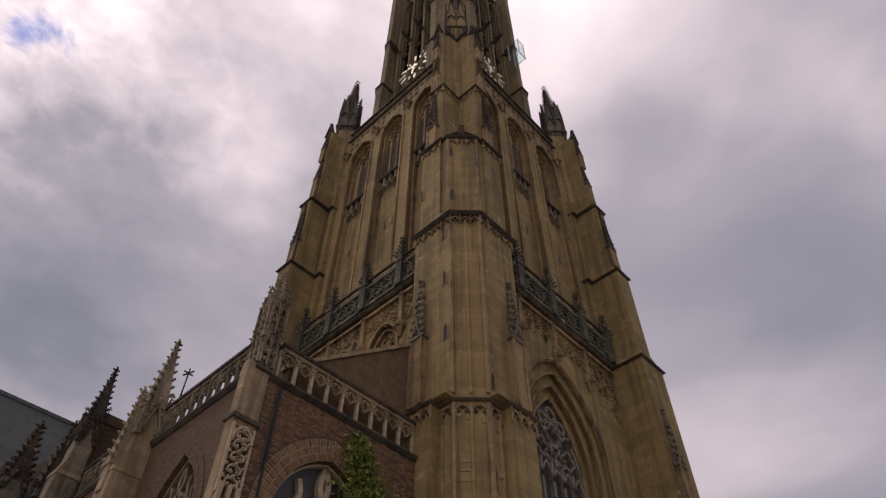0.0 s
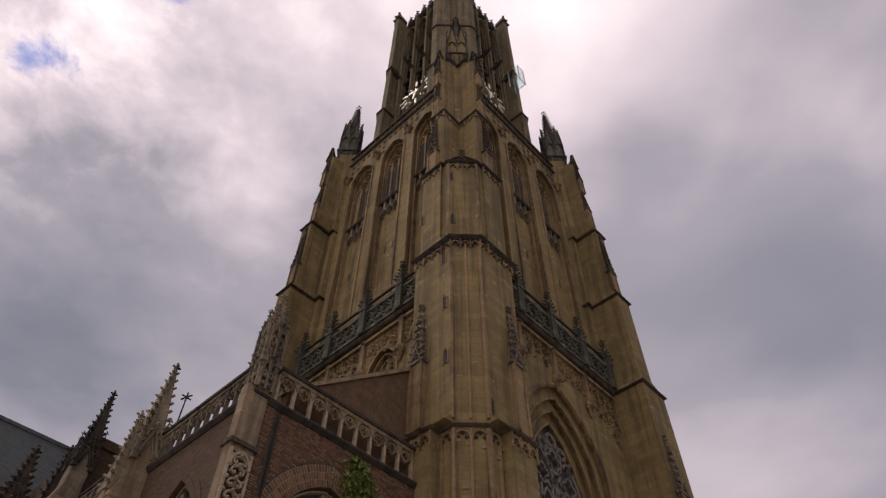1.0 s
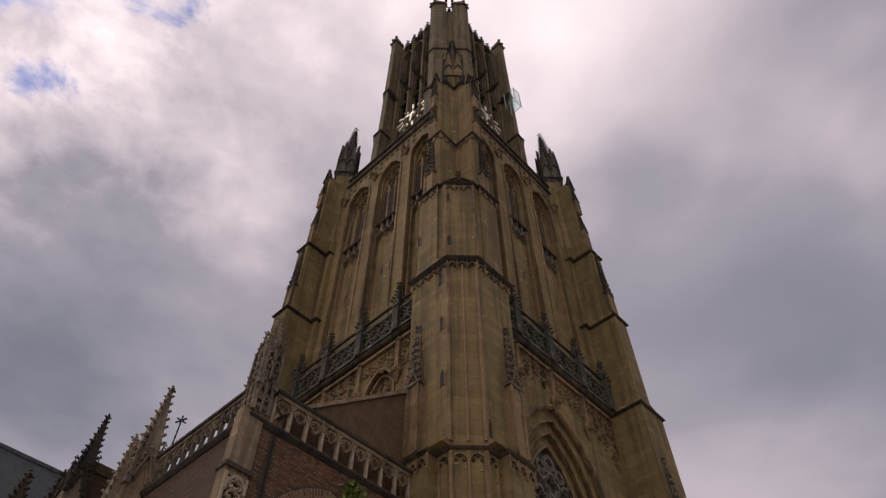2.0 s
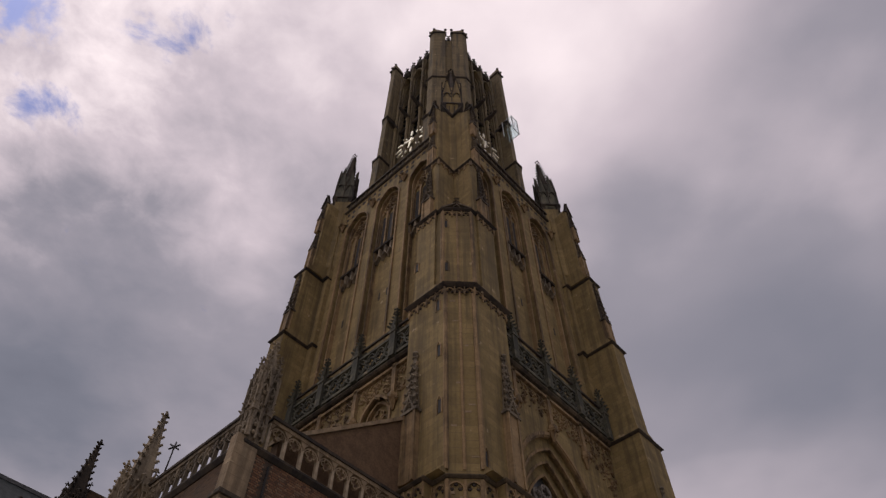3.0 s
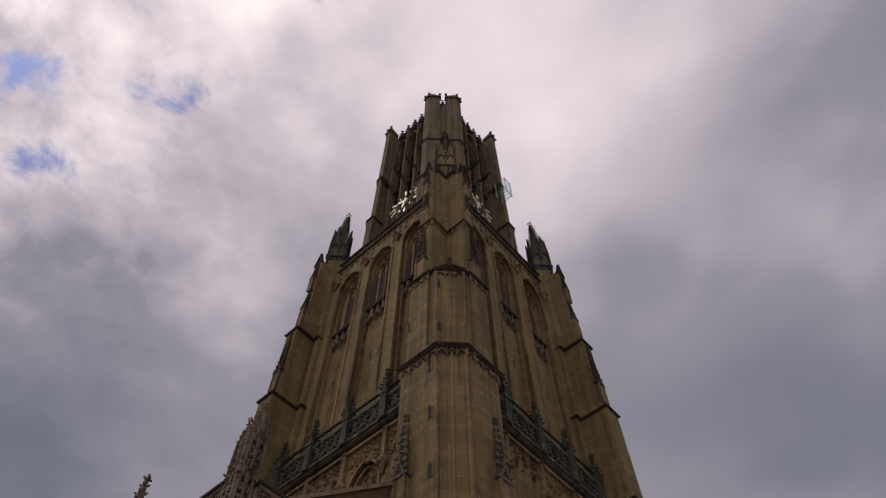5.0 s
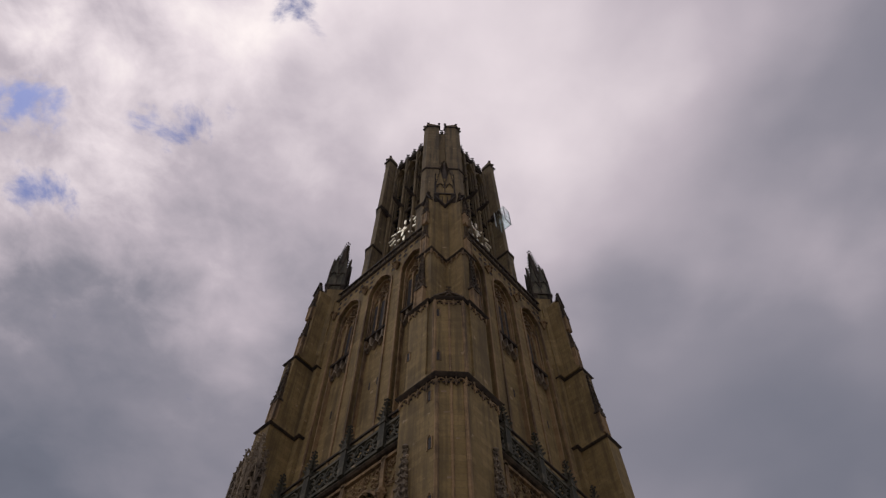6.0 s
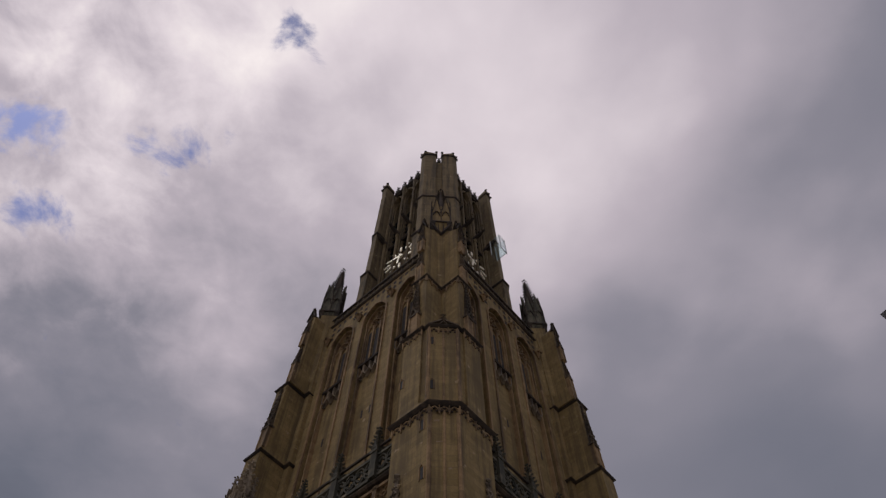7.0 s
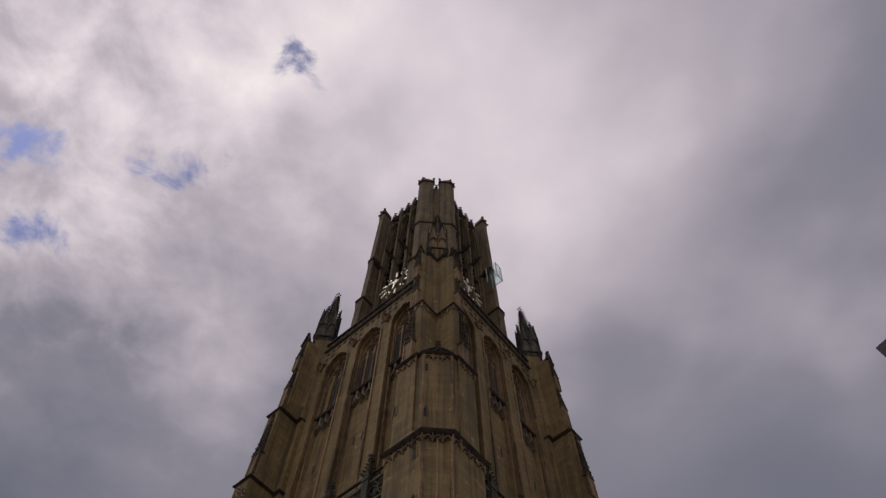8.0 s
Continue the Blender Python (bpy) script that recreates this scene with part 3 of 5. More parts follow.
for k in CORNERS:
    part("corner_pier", PIER, STONE, tower, m=quarter(k))
    ob = part("corner_pinnacle", BACKLIT_PINNACLE if k else PINNACLE, STONE, tower, "weathered stone pinnacle, greyed for its backlit side, with sooted crockets" if k else "tan stone pinnacle with sooted crockets", m=quarter(k))
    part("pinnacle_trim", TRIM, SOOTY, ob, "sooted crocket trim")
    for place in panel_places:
        part("gable_panel", BACKLIT_PANEL if k else PANEL, STONE, ob, m=place)
    for shaft_me, crest_me in NICHES if k == 0 else ():
        part("slim_niche", shaft_me, STONE, ob)
        part("niche_spirelet", crest_me, SOOTY, ob, "sooted crocketed spirelet")
    for me in GABLETS:
        part("gable_coping", me, SOOTY, tower, m=quarter(k))

# the stair turret that fills the near corner
bm = bmesh.new()
for z0, z1, r, d in ((0.0, 18.1, 10.12, 9.15), (18.1, 30.0, 10.17, 9.13), (30.0, 38.2, 10.0, 8.75)):
    plan = [(-r, -6.6), (-r, -d), (-d, -r), (-6.6, -r), (-6.6, -6.6)]
    loft(bm, plan, plan, z0, z1)
loft(bm, [(-10.05, -6.7), (-10.05, -8.75), (-8.75, -10.05), (-6.7, -10.05), (-6.7, -6.7)], [(-9.0, -7.0), (-9.0, -8.4), (-8.4, -9.0), (-7.0, -9.0), (-6.9, -6.9)], 38.2, 39.6)
turret = part("stair_turret", bm, STONE, tower)
# shafts on the edges of the turret
bm = bmesh.new()
for z0, z1, r, d in ((0.0, 17.8, 10.12, 9.15), (18.3, 29.6, 10.17, 9.13), (30.4, 37.9, 10.0, 8.75)):
    c = -(r + d) / 2
    for x, y, rad in ((-r, -d, 0.13), (-d, -r, 0.13), (c, c, 0.085), (-r, -d + 0.62, 0.08), (-d + 0.62, -r, 0.08)):
        loft(bm, ring(rad, 6, x, y), ring(rad, 6, x, y), z0, z1)
part("edge_shaft", bm, CARVED, tower)
# slit windows of the stair
for wall, x, z, o in ((end_wall(10.25, False), -8.70, 28.2, 0), (end_wall(10.25, False), -8.78, 24.8, 0), (end_wall(10.25, False), -8.84, 21.3, 0),
                      (end_wall(10.25, True), -9.02, 18.5, 0), (end_wall(10.12, True), -9.02, 14.2, 0),
                      (plane_on((-10.0, -8.75), (-8.75, -10.0)), 0.20, 36.2, 0), (plane_on((-10.0, -8.75), (-8.75, -10.0)), 0.22, 31.8, 0),
                      (end_wall(10.15, False), -6.85, 33.2, 0)):
    bm, rims = bmesh.new(), bmesh.new()
    box(bm, x - 0.08, x + 0.08, -0.022, 0.05, z, z + 0.75, wall)
    ribbon(rims, [(x - 0.15, z - 0.05), (x - 0.15, z + 0.7), (x, z + 0.95), (x + 0.15, z + 0.7), (x + 0.15, z - 0.05)], 0.06, -0.05, 0.05, wall)
    part("slit_opening", bm, DARKWOOD, part("slit_window", rims, CARVED, tower, "narrow dark slit window"))

# a few pale blocks at random places on the turret, slightly tilted
random.seed(8)
bm = bmesh.new()
hexa(bm, [(-0.17, -0.012, -0.06), (0.17, -0.012, -0.06), (0.18, 0.05, -0.07), (-0.18, 0.05, -0.07), (-0.17, -0.012, 0.06), (0.17, -0.012, 0.06), (0.18, 0.05, 0.07), (-0.18, 0.05, 0.07)])
PALEBLOCK = link_mesh("pale_block", bm, PALE)
CHAMFER = plane_on((-10.17, -9.13), (-9.13, -10.17))
for i in range(22):
    z = random.uniform(13.5, 29.0)
    wall = (CHAMFER @ Matrix.Translation((random.uniform(0.2, 1.25), 0, z)), end_wall(10.17, True) @ Matrix.Translation((-random.uniform(8.4, 8.9), 0, z)), CHAMFER @ Matrix.Translation((random.uniform(0.2, 1.25), 0, z)))[i % 3]
    part("pale_block", PALEBLOCK, PALE, tower, m=wall @ Matrix.Rotation(random.uniform(-0.15, 0.15), 4, "Y") @ Matrix.Diagonal((random.uniform(0.4, 1.1), 1, random.uniform(0.5, 1.2), 1)))

# string courses round the corners
near_rings = [
    (18.0, [(-10.2, -6.6), (-10.65, -6.8), (-10.65, -8.38), (-10.15, -8.38), (-10.15, -9.16), (-9.16, -10.15), (-8.38, -10.15), (-8.38, -10.65), (-6.8, -10.65), (-6.6, -10.2)]),
    (29.9, [(-8.2, -6.58), (-10.27, -6.58), (-10.27, -9.16), (-9.16, -10.27), (-6.58, -10.27), (-6.58, -8.2)]),
    (38.2, [(-7.6, -6.7), (-10.17, -6.7), (-10.17, -8.3), (-10.02, -8.3), (-10.02, -8.78), (-8.78, -10.02), (-8.3, -10.02), (-8.3, -10.17), (-6.7, -10.17), (-6.7, -7.6)])]
for z, path in near_rings:
    bm = bmesh.new()
    course(bm, path, z, [(o * 0.8, u * 0.7) for o, u in SLIM] if z < 20 else DRIP if z < 32 else SLIM)
    part("string_course", bm, DARKCARVED if z < 20 else SOOTY, tower, "sooted projecting string course")


def corner_path(i):
    a, e, b = STAGES[i][2:]
    return [(-7.3, -e + 0.55), (-7.95, -e + 0.55), (-7.95, -e), (-a, -e), (-a, -b), (-b, -b), (-b, -a), (-e, -a), (-e, -7.95), (-e + 0.55, -7.95), (-e + 0.55, -7.3)]


for i, z, ks in ((0, 18.0, (-1, 1, 2)), (1, 29.9, (-1, 1, 2)), (2, 38.2, (-1, 1, 2)), (3, 46.3, (0, -1, 1, 2))):
    bm = bmesh.new()
    course(bm, corner_path(i), z, SLIM)
    me = link_mesh("string_course", bm, SOOTY)
    for k in ks:
        part("string_course", me, SOOTY, tower, m=quarter(k))
# hanging cusped arches below the rings of the turret
for z, path in near_rings:
    for p, q in zip(path[1:-1], path[2:-1]):
        n = (Vector(q) - Vector(p)).length
        if n > 0.6:
            bm = bmesh.new()
            count = max(1, round(n / 0.58))
            cusped(bm, n, z - 0.14, count, 0.50, plane_on(p, q), 0.065, 0.06)
            band = part("cusped_band", bm, CARVED, tower, "carved cusped arch band")
            # raised dark discs paint in both soot and shade of the hollows
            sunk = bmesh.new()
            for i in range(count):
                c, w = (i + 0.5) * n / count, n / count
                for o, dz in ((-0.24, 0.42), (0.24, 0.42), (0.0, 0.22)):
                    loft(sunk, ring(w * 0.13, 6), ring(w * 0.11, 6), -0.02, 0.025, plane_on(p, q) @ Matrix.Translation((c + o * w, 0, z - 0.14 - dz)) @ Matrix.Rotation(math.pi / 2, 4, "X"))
            tagged(part("sunk_foil", sunk, SOOTY, band, "dark foils for sooted, shaded hollows"), kind="stuff")
path = corner_path(3)
for p, q in zip(path[2:-2], path[3:-2]):
    n = (Vector(q) - Vector(p)).length
    if n > 0.6:
        bm = bmesh.new()
        cusped(bm, n, 46.18, max(1, round(n / 0.55)), 0.50, plane_on(p, q), 0.08)
        part("cusped_band", bm, CARVED, tower, "carved cusped arch band")
bm = bmesh.new()
spire(bm, -9.35, -9.35, 38.5, 0.22, 0.9, 2, size=0.16)
for s, (p, q) in enumerate((((-10.02, -8.78), (-8.78, -10.02)),)):
    w = plane_on(p, q) @ Matrix.Translation(((Vector(q) - Vector(p)).length / 2, 0, 0))
    ribbon(bm, [(-0.95, 38.35), (0, 38.95), (0.95, 38.35)], 0.12, -0.12, 0.1, w)
part("turret_gable", bm, DARKCARVED, tower)

OPEN_SIDES = (0, 1, 2)
# ---- one side of the tower, four times
bm = bmesh.new()
for (h, spring, apex), y0, y1 in (((3.65, 21.4, 26.7), -7.90, -7.62), ((3.18, 21.0, 26.0), -7.62, -7.34), ((2.72, 20.6, 25.3), -7.34, -7.06), ((2.26, 20.2, 24.6), -7.06, -6.60)):
    arched_wall(bm, -7.2, 7.2, 0.0, 29.9, [(0, h, 5.0, spring, apex)], y0, y1)
on_sides("lower_wall", bm, STONE, sides=OPEN_SIDES)
bm = bmesh.new()
for h, apex, y, w in ((3.75, 26.85, -7.98, 0.20), (3.65, 26.7, -7.92, 0.10), (3.18, 26.0, -7.68, 0.14), (2.72, 25.3, -7.40, 0.14), (2.26, 24.6, -7.12, 0.14)):
    p = arch(0, h, 20.2 + (h - 2.26) * 0.86, apex, 9)
    ribbon(bm, [(-h, 5.0)] + p + [(h, 5.0)], w, y, y + 0.16)
knob(bm, 0, -8.0, 27.2, 0.28)
on_sides("window_moulding", bm, CARVED, sides=OPEN_SIDES)
bm = bmesh.new()
box(bm, -2.4, 2.4, -6.80, -6.76, 5.0, 24.7)
on_sides("window_glass", bm, WINDOWDARK, "dark leaded window glass", OPEN_SIDES)
bm = bmesh.new()
ty0, ty1 = -7.05, -6.78
for x in (-1.36, -0.45, 0.45, 1.36):
    ribbon(bm, [(x, 5.0), (x, 20.4)], 0.16, ty0, ty1)
for c in (-1.81, -0.91, 0.0, 0.91, 1.81):
    ribbon(bm, arch(c, 0.43, 19.3, 20.3, 4), 0.12, ty0, ty1)
for c in (-1.13, 1.13):
    ribbon(bm, arch(c, 1.08, 19.9, 22.6, 5), 0.15, ty0, ty1)
    quatrefoil(bm, c, 21.1, 0.62, 0.11, ty0, ty1)
for c, z, r in ((0, 22.2, 0.72), (0, 23.5, 0.42), (-0.8, 23.0, 0.36), (0.8, 23.0, 0.36), (-0.5, 20.8, 0.33), (0.5, 20.8, 0.33), (-1.6, 22.4, 0.3), (1.6, 22.4, 0.3)):
    quatrefoil(bm, c, z, r, 0.11, ty0, ty1)
    ribbon(bm, [(c + r * 1.05 * math.cos(a * math.pi / 6), z + r * 1.05 * math.sin(a * math.pi / 6)) for a in range(12)], 0.09, ty0, ty1, closed=True)
for z in (9.0, 13.0):
    ribbon(bm, [(-2.3, z), (2.3, z)], 0.12, ty0 + 0.08, ty1)
on_sides("window_tracery", bm, GREYSTONE, "pale grey stone window tracery", OPEN_SIDES)
# the side towards the aisle: a row of blind arches over the roof
bm = bmesh.new()
BLIND = [(-5.3, 1.25, 22.0, 26.4, 28.2), (-1.85, 1.25, 22.0, 26.4, 28.2), (1.75, 1.25, 22.0, 26.4, 28.2), (5.3, 1.25, 22.0, 26.4, 28.2)]
arched_wall(bm, -7.2, 7.2, 0.0, 29.9, BLIND, -7.9, -7.5)
box(bm, -7.2, 7.2, -7.5, -6.6, 0.0, 29.9)
on_sides("aisle_side_wall", bm, STONE, sides=(-1,))
for c, h, sill, spring, apex in BLIND:
    bm = bmesh.new()
    ribbon(bm, [(c - h, sill)] + arch(c, h, spring, apex) + [(c + h, sill)], 0.16, -8.0, -7.85)
    ribbon(bm, [(c - 1.0, sill)] + arch(c, 1.0, spring, apex - 0.35) + [(c + 1.0, sill)], 0.14, -7.75, -7.48)
    for s in (-0.45, 0.45):
        ribbon(bm, arch(c + s, 0.4, spring - 0.3, spring + 0.4, 4), 0.09, -7.62, -7.48)
    quatrefoil(bm, c, 27.05, 0.42, 0.09, -7.62, -7.48)
    ribbon(bm, [(c, sill), (c, spring + 0.2)], 0.12, -7.62, -7.48)
    part("blind_arch", bm, CARVED, tower, m=quarter(-1))

# carved frieze above the window
bm = bmesh.new()
random.seed(5)
for i in range(34):
    x = -6.4 + i * 0.388
    # the frieze steps down into the spandrels on both sides of the arch
    low = 27.9 - 2.4 * max(0.0, (abs(x) - 3.2) / 3.4)
    ribbon(bm, arch(x, 0.15, 29.0, 29.3, 3), 0.05, -7.98, -7.88)
    z = 28.9
    while z > low:
        s = 0.09 + 0.03 * random.random()
        if random.random() < 0.45:
            quatrefoil(bm, x + 0.19 * (round(z * 2.4) % 2) + random.uniform(-0.06, 0.06), z, s * 1.8, 0.055, -8.0, -7.88)
        if random.random() < 0.8:
            knob(bm, x + random.uniform(-0.18, 0.18), -7.93, z - random.uniform(0.05, 0.3), s * random.uniform(0.7, 1.3))
        z -= 0.42
ribbon(bm, [(-6.5, 29.5), (6.5, 29.5)], 0.2, -8.12, -7.88)
for ob in on_sides("carved_frieze", bm, CARVED, "carved stone frieze of small arches"):
    tagged(ob, kind="stuff")

# gallery with a pierced parapet
bm = bmesh.new()
course(bm, [(-6.6, -8.14), (6.6, -8.14)], 29.95, SLIM)
box(bm, -6.6, 6.6, -8.14, -6.9, 29.86, 30.06)
on_sides("gallery_ledge", bm, DARKCARVED)
bm = bmesh.new()
box(bm, -6.6, 6.6, -8.38, -8.08, 31.75, 31.95)
box(bm, -6.6, 6.6, -8.32, -8.14, 30.2, 30.42)
on_sides("parapet_rail", bm, GREYGREEN, "grey-green stone parapet rail")
bm = bmesh.new()
for j in range(4):
    x = 0.45 + 0.8 * j
    quatrefoil(bm, x, 31.08, 0.40, 0.09, -8.30, -8.16)
    ribbon(bm, [(x + 0.40 * math.cos(a * math.pi / 5), 31.08 + 0.62 * math.sin(a * math.pi / 5)) for a in range(10)], 0.09, -8.32, -8.14, closed=True)
copies("parapet_panel", bm, GREYGREEN, [(-6.6 + 3.3 * i, 0, 0) for i in range(4)], "pierced grey-green stone panel")
bm = bmesh.new()
box(bm, -0.24, 0.24, -8.50, -8.02, 30.1, 32.1)
box(bm, -0.30, 0.30, -8.56, -7.96, 32.05, 32.25)
loft(bm, sq(0.24, 0, -8.26), sq(0.24, 0, -8.26), 32.2, 32.5)
spire(bm, 0, -8.26, 32.45, 0.26, 1.6, 5, size=0.17)
POST = link_mesh("parapet_post", bm, GREYGREEN)
bm = bmesh.new()
box(bm, -0.14, 0.14, -8.12, -7.88, 27.2, 29.7)
loft(bm, ring(0.07, 6, 0, -8.0), ring(0.34, 6, 0, -8.05), 26.3, 27.1)
loft(bm, ring(0.34, 6, 0, -8.05), ring(0.30, 6, 0, -8.05), 27.1, 27.35)
for a in range(6):
    knob(bm, 0.3 * math.cos(a), -8.05 + 0.3 * math.sin(a), 26.9, 0.13)
CORBEL = link_mesh("carved_corbel", bm, CARVED)
bm = bmesh.new()
box(bm, -1.44, 1.44, -8.32, -8.18, 32.55, 32.68)
RAIL = link_mesh("upper_rail", bm, SOOTY)
for k in SIDES:
    for x in (-6.3, -3.25, 0.0, 3.25, 6.3):
        part("parapet_post", POST, GREYGREEN, tower, "crocketed parapet post", m=quarter(k) @ Matrix.Translation((x, 0, 0)))
    for x in (-4.95, -1.65, 1.65, 4.95):
        part("upper_rail", RAIL, SOOTY, tower, "thin sooted upper rail", m=quarter(k) @ Matrix.Translation((x, 0, 0)))
    for x in (-3.25, 0.0, 3.25):
        part("carved_corbel", CORBEL, CARVED, tower, m=quarter(k) @ Matrix.Translation((x, 0, 0)))

# middle wall with three tall blind arches
HEADS = [(c, 1.42, 30.1, 52.2, 54.3) for c in (-3.95, 0.0, 3.95)]
bm = bmesh.new()
box(bm, -7.3, 7.3, -6.95, -6.3, 29.9, 57.4)
on_sides("middle_wall", bm, STONE)
bm = bmesh.new()
arched_wall(bm, -6.2, 6.2, 30.1, 57.3, HEADS, -7.55, -6.95)
on_sides("blind_arcade", bm, STONE)
bm = bmesh.new()
box(bm, -0.275, 0.275, -7.9, -6.9, 30.1, 56.7)
copies("pilaster", bm, STONE, [(s * 6.475, 0, 0) for s in (-1, 1)])
bm = bmesh.new()
for c, h, sill, spring, apex in HEADS:
    ribbon(bm, [(c - h, 30.2)] + arch(c, h, spring, apex) + [(c + h, 30.2)], 0.16, -7.66, -7.5)
    g = 1.22
    ribbon(bm, [(c - g, 30.2)] + arch(c, g, spring, apex - 0.35) + [(c + g, 30.2)], 0.14, -7.28, -6.94)
on_sides("arch_moulding", bm, CARVED)
bm, drops = bmesh.new(), bmesh.new()
for c in (0.0,):
    box(bm, c - 1.3, c + 1.3, -7.38, -6.9, 45.80, 46.0)
    loft(bm, [(c - 1.28, -7.4), (c + 1.28, -7.4), (c + 1.28, -6.9), (c - 1.28, -6.9)], [(c - 1.28, -7.1), (c + 1.28, -7.1), (c + 1.28, -6.9), (c - 1.28, -6.9)], 46.0, 46.4)
    for i in range(4):
        x = c - 0.98 + 0.65 * i
        ribbon(drops, [(x - 0.3, 45.75), (x - 0.28, 44.9), (x, 44.35), (x + 0.28, 44.9), (x + 0.3, 45.75)], 0.11, -7.3, -6.93)
        knob(drops, x, -7.1, 44.2, 0.17)
copies("window_sill", bm, SOOTY, [(c, 0, 0) for c in (-3.95, 0.0, 3.95)], "sooted stone sill")
copies("hanging_tracery", drops, WEATHERED, [(c, 0, 0) for c in (-3.95, 0.0, 3.95)], "weathered hanging tracery")
bm, dark, slit = bmesh.new(), bmesh.new(), bmesh.new()
for c in (0.0,):
    for x in (c - 1.15, c - 0.4, c + 0.4, c + 1.15):
        ribbon(bm, [(x, 46.2), (x, 51.6)], 0.15, -7.15, -6.93)
    for x in (c - 0.78, c, c + 0.78):
        ribbon(bm, arch(x, 0.37, 50.9, 51.7, 4), 0.11, -7.13, -6.93)
    for x, z in ((c - 0.42, 52.3), (c + 0.42, 52.3), (c, 53.1)):
        quatrefoil(bm, x, z, 0.42, 0.10, -7.13, -6.93)
    box(dark, c - 0.26, c + 0.26, -6.965, -6.90, 46.6, 51.0)
    box(slit, c - 0.07, c + 0.07, -6.97, -6.90, 39.4, 40.2)
ARCHES = (-3.95, 0.0, 3.95)
copies("arch_tracery", bm, CARVED, [(c, 0, 0) for c in ARCHES], "stone mullions and tracery")
copies("louvre", dark, DARKWOOD, [(c + d, 0, 0) for c in ARCHES for d in ((-0.78, 0, 0.78) if c == 0 else (-0.78 * (1 if c > 0 else -1), 0))], "dark louvred opening")
copies("slit_window", slit, DARKWOOD, [(c + d, 0, 0) for c in ARCHES for d in (-0.35, 0.45)])
bm, dark = bmesh.new(), bmesh.new()
for i in range(19):
    x = -6.3 + i * 0.70
    near = min(abs(x - c) for c in (-3.95, 0, 3.95))
    for z in (55.75,) + ((54.85,) if near > 0.75 else ()) + ((54.0,) if near > 1.35 else ()):
        ribbon(bm, [(x - 0.22, z - 0.1), (x - 0.22, z + 0.22), (x + 0.22, z + 0.22), (x + 0.22, z - 0.1)], 0.07, -7.60, -7.53)
        # flat dark boxes on the wall stand in for the shade inside holes
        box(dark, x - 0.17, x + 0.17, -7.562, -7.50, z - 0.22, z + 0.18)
boss = bmesh.new()
loft(boss, ring(0.08, 6, 0, -7.7), ring(0.34, 6, 0, -7.75), 53.2, 54.1)
for a in range(6):
    knob(boss, 0.3 * math.cos(a), -7.75 + 0.3 * math.sin(a), 53.9, 0.16)
copies("carved_boss", boss, CARVED, [(c, 0, 0) for c in (-5.95, -1.97, 1.97, 5.95)])
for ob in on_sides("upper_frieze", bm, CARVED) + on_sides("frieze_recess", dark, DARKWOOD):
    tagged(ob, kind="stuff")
bm = bmesh.new()
course(bm, [(-7.4, -7.58), (7.4, -7.58)], 56.45, SLIM)
on_sides("upper_cornice", bm, SOOTY, "sooted upper cornice")
bm = bmesh.new()
for i in range(20):
    x = -6.65 + i * 0.70
    quatrefoil(bm, x, 57.1, 0.34, 0.10, -7.60, -7.36)
    box(bm, x + 0.30, x + 0.40, -7.62, -7.34, 56.6, 57.65)
box(bm, -7.0, 7.0, -7.34, -7.28, 56.5, 57.65)
on_sides("upper_parapet", bm, DARKCARVED, "sooty pierced upper parapet")
bm = bmesh.new()
box(bm, -7.1, 7.1, -7.72, -7.2, 57.65, 57.85)
on_sides("parapet_coping", bm, SOOTY)
bm = bmesh.new()
box(bm, -7.2, 7.2, -7.2, 7.2, 57.0, 57.4)
part("upper_deck", bm, LEAD, tower)

# belfry: corner piers
bm = bmesh.new()
PLAN = [(-4.8, -3.3), (-6.72, -3.3), (-6.72, -4.0), (-5.65, -5.07), (-5.35, -4.8), (-4.8, -5.35), (-5.07, -5.65), (-4.0, -6.72), (-3.3, -6.72), (-3.3, -4.8)]
WIDE = [(-4.8, -3.2), (-6.98, -3.2), (-6.98, -4.1), (-5.78, -5.30), (-5.5, -5.0), (-5.0, -5.5), (-5.30, -5.78), (-4.1, -6.98), (-3.2, -6.98), (-3.2, -4.8)]
loft(bm, WIDE, WIDE, 57.3, 65.4)
loft(bm, WIDE, PLAN, 65.4, 66.2)
loft(bm, PLAN, PLAN, 66.2, 90.4)
for f in (lambda p: p, swap):
    prong = [(-5.2, -3.3), (-6.72, -3.3), (-6.72, -4.0), (-5.65, -5.07), (-5.0, -4.5)]
    loft(bm, f(prong), f(prong), 90.4, 93.0)
    tops = [93.5, 93.9, 93.9, 93.2, 93.0]
    a = [bm.verts.new((*p, 93.0)) for p in f(prong)]
    b = [bm.verts.new((*p, z)) for p, z in zip(f(prong), tops)]
    bm.faces.new(b), bm.faces.new(a[::-1])
    for n in range(5):
        bm.faces.new((a[n], a[(n + 1) % 5], b[(n + 1) % 5], b[n]))
me = link_mesh("belfry_pier", bm, SHADESTONE)
bm = bmesh.new()
rim = [(-4.8, -3.3), (-6.72, -3.3), (-6.72, -4.0), (-5.55, -5.17), (-5.17, -5.55), (-4.0, -6.72), (-3.3, -6.72), (-3.3, -4.8)]
big = [(-4.8, -3.2), (-6.98, -3.2), (-6.98, -4.1), (-5.7, -5.38), (-5.38, -5.7), (-4.1, -6.98), (-3.2, -6.98), (-3.2, -4.8)]
course(bm, big, 65.4, THIN)
low_course = link_mesh("belfry_course", bm, SOOTY)
bm = bmesh.new()
course(bm, rim, 76.2, THIN)
mid_course = link_mesh("belfry_course", bm, SOOTY)
bm = bmesh.new()
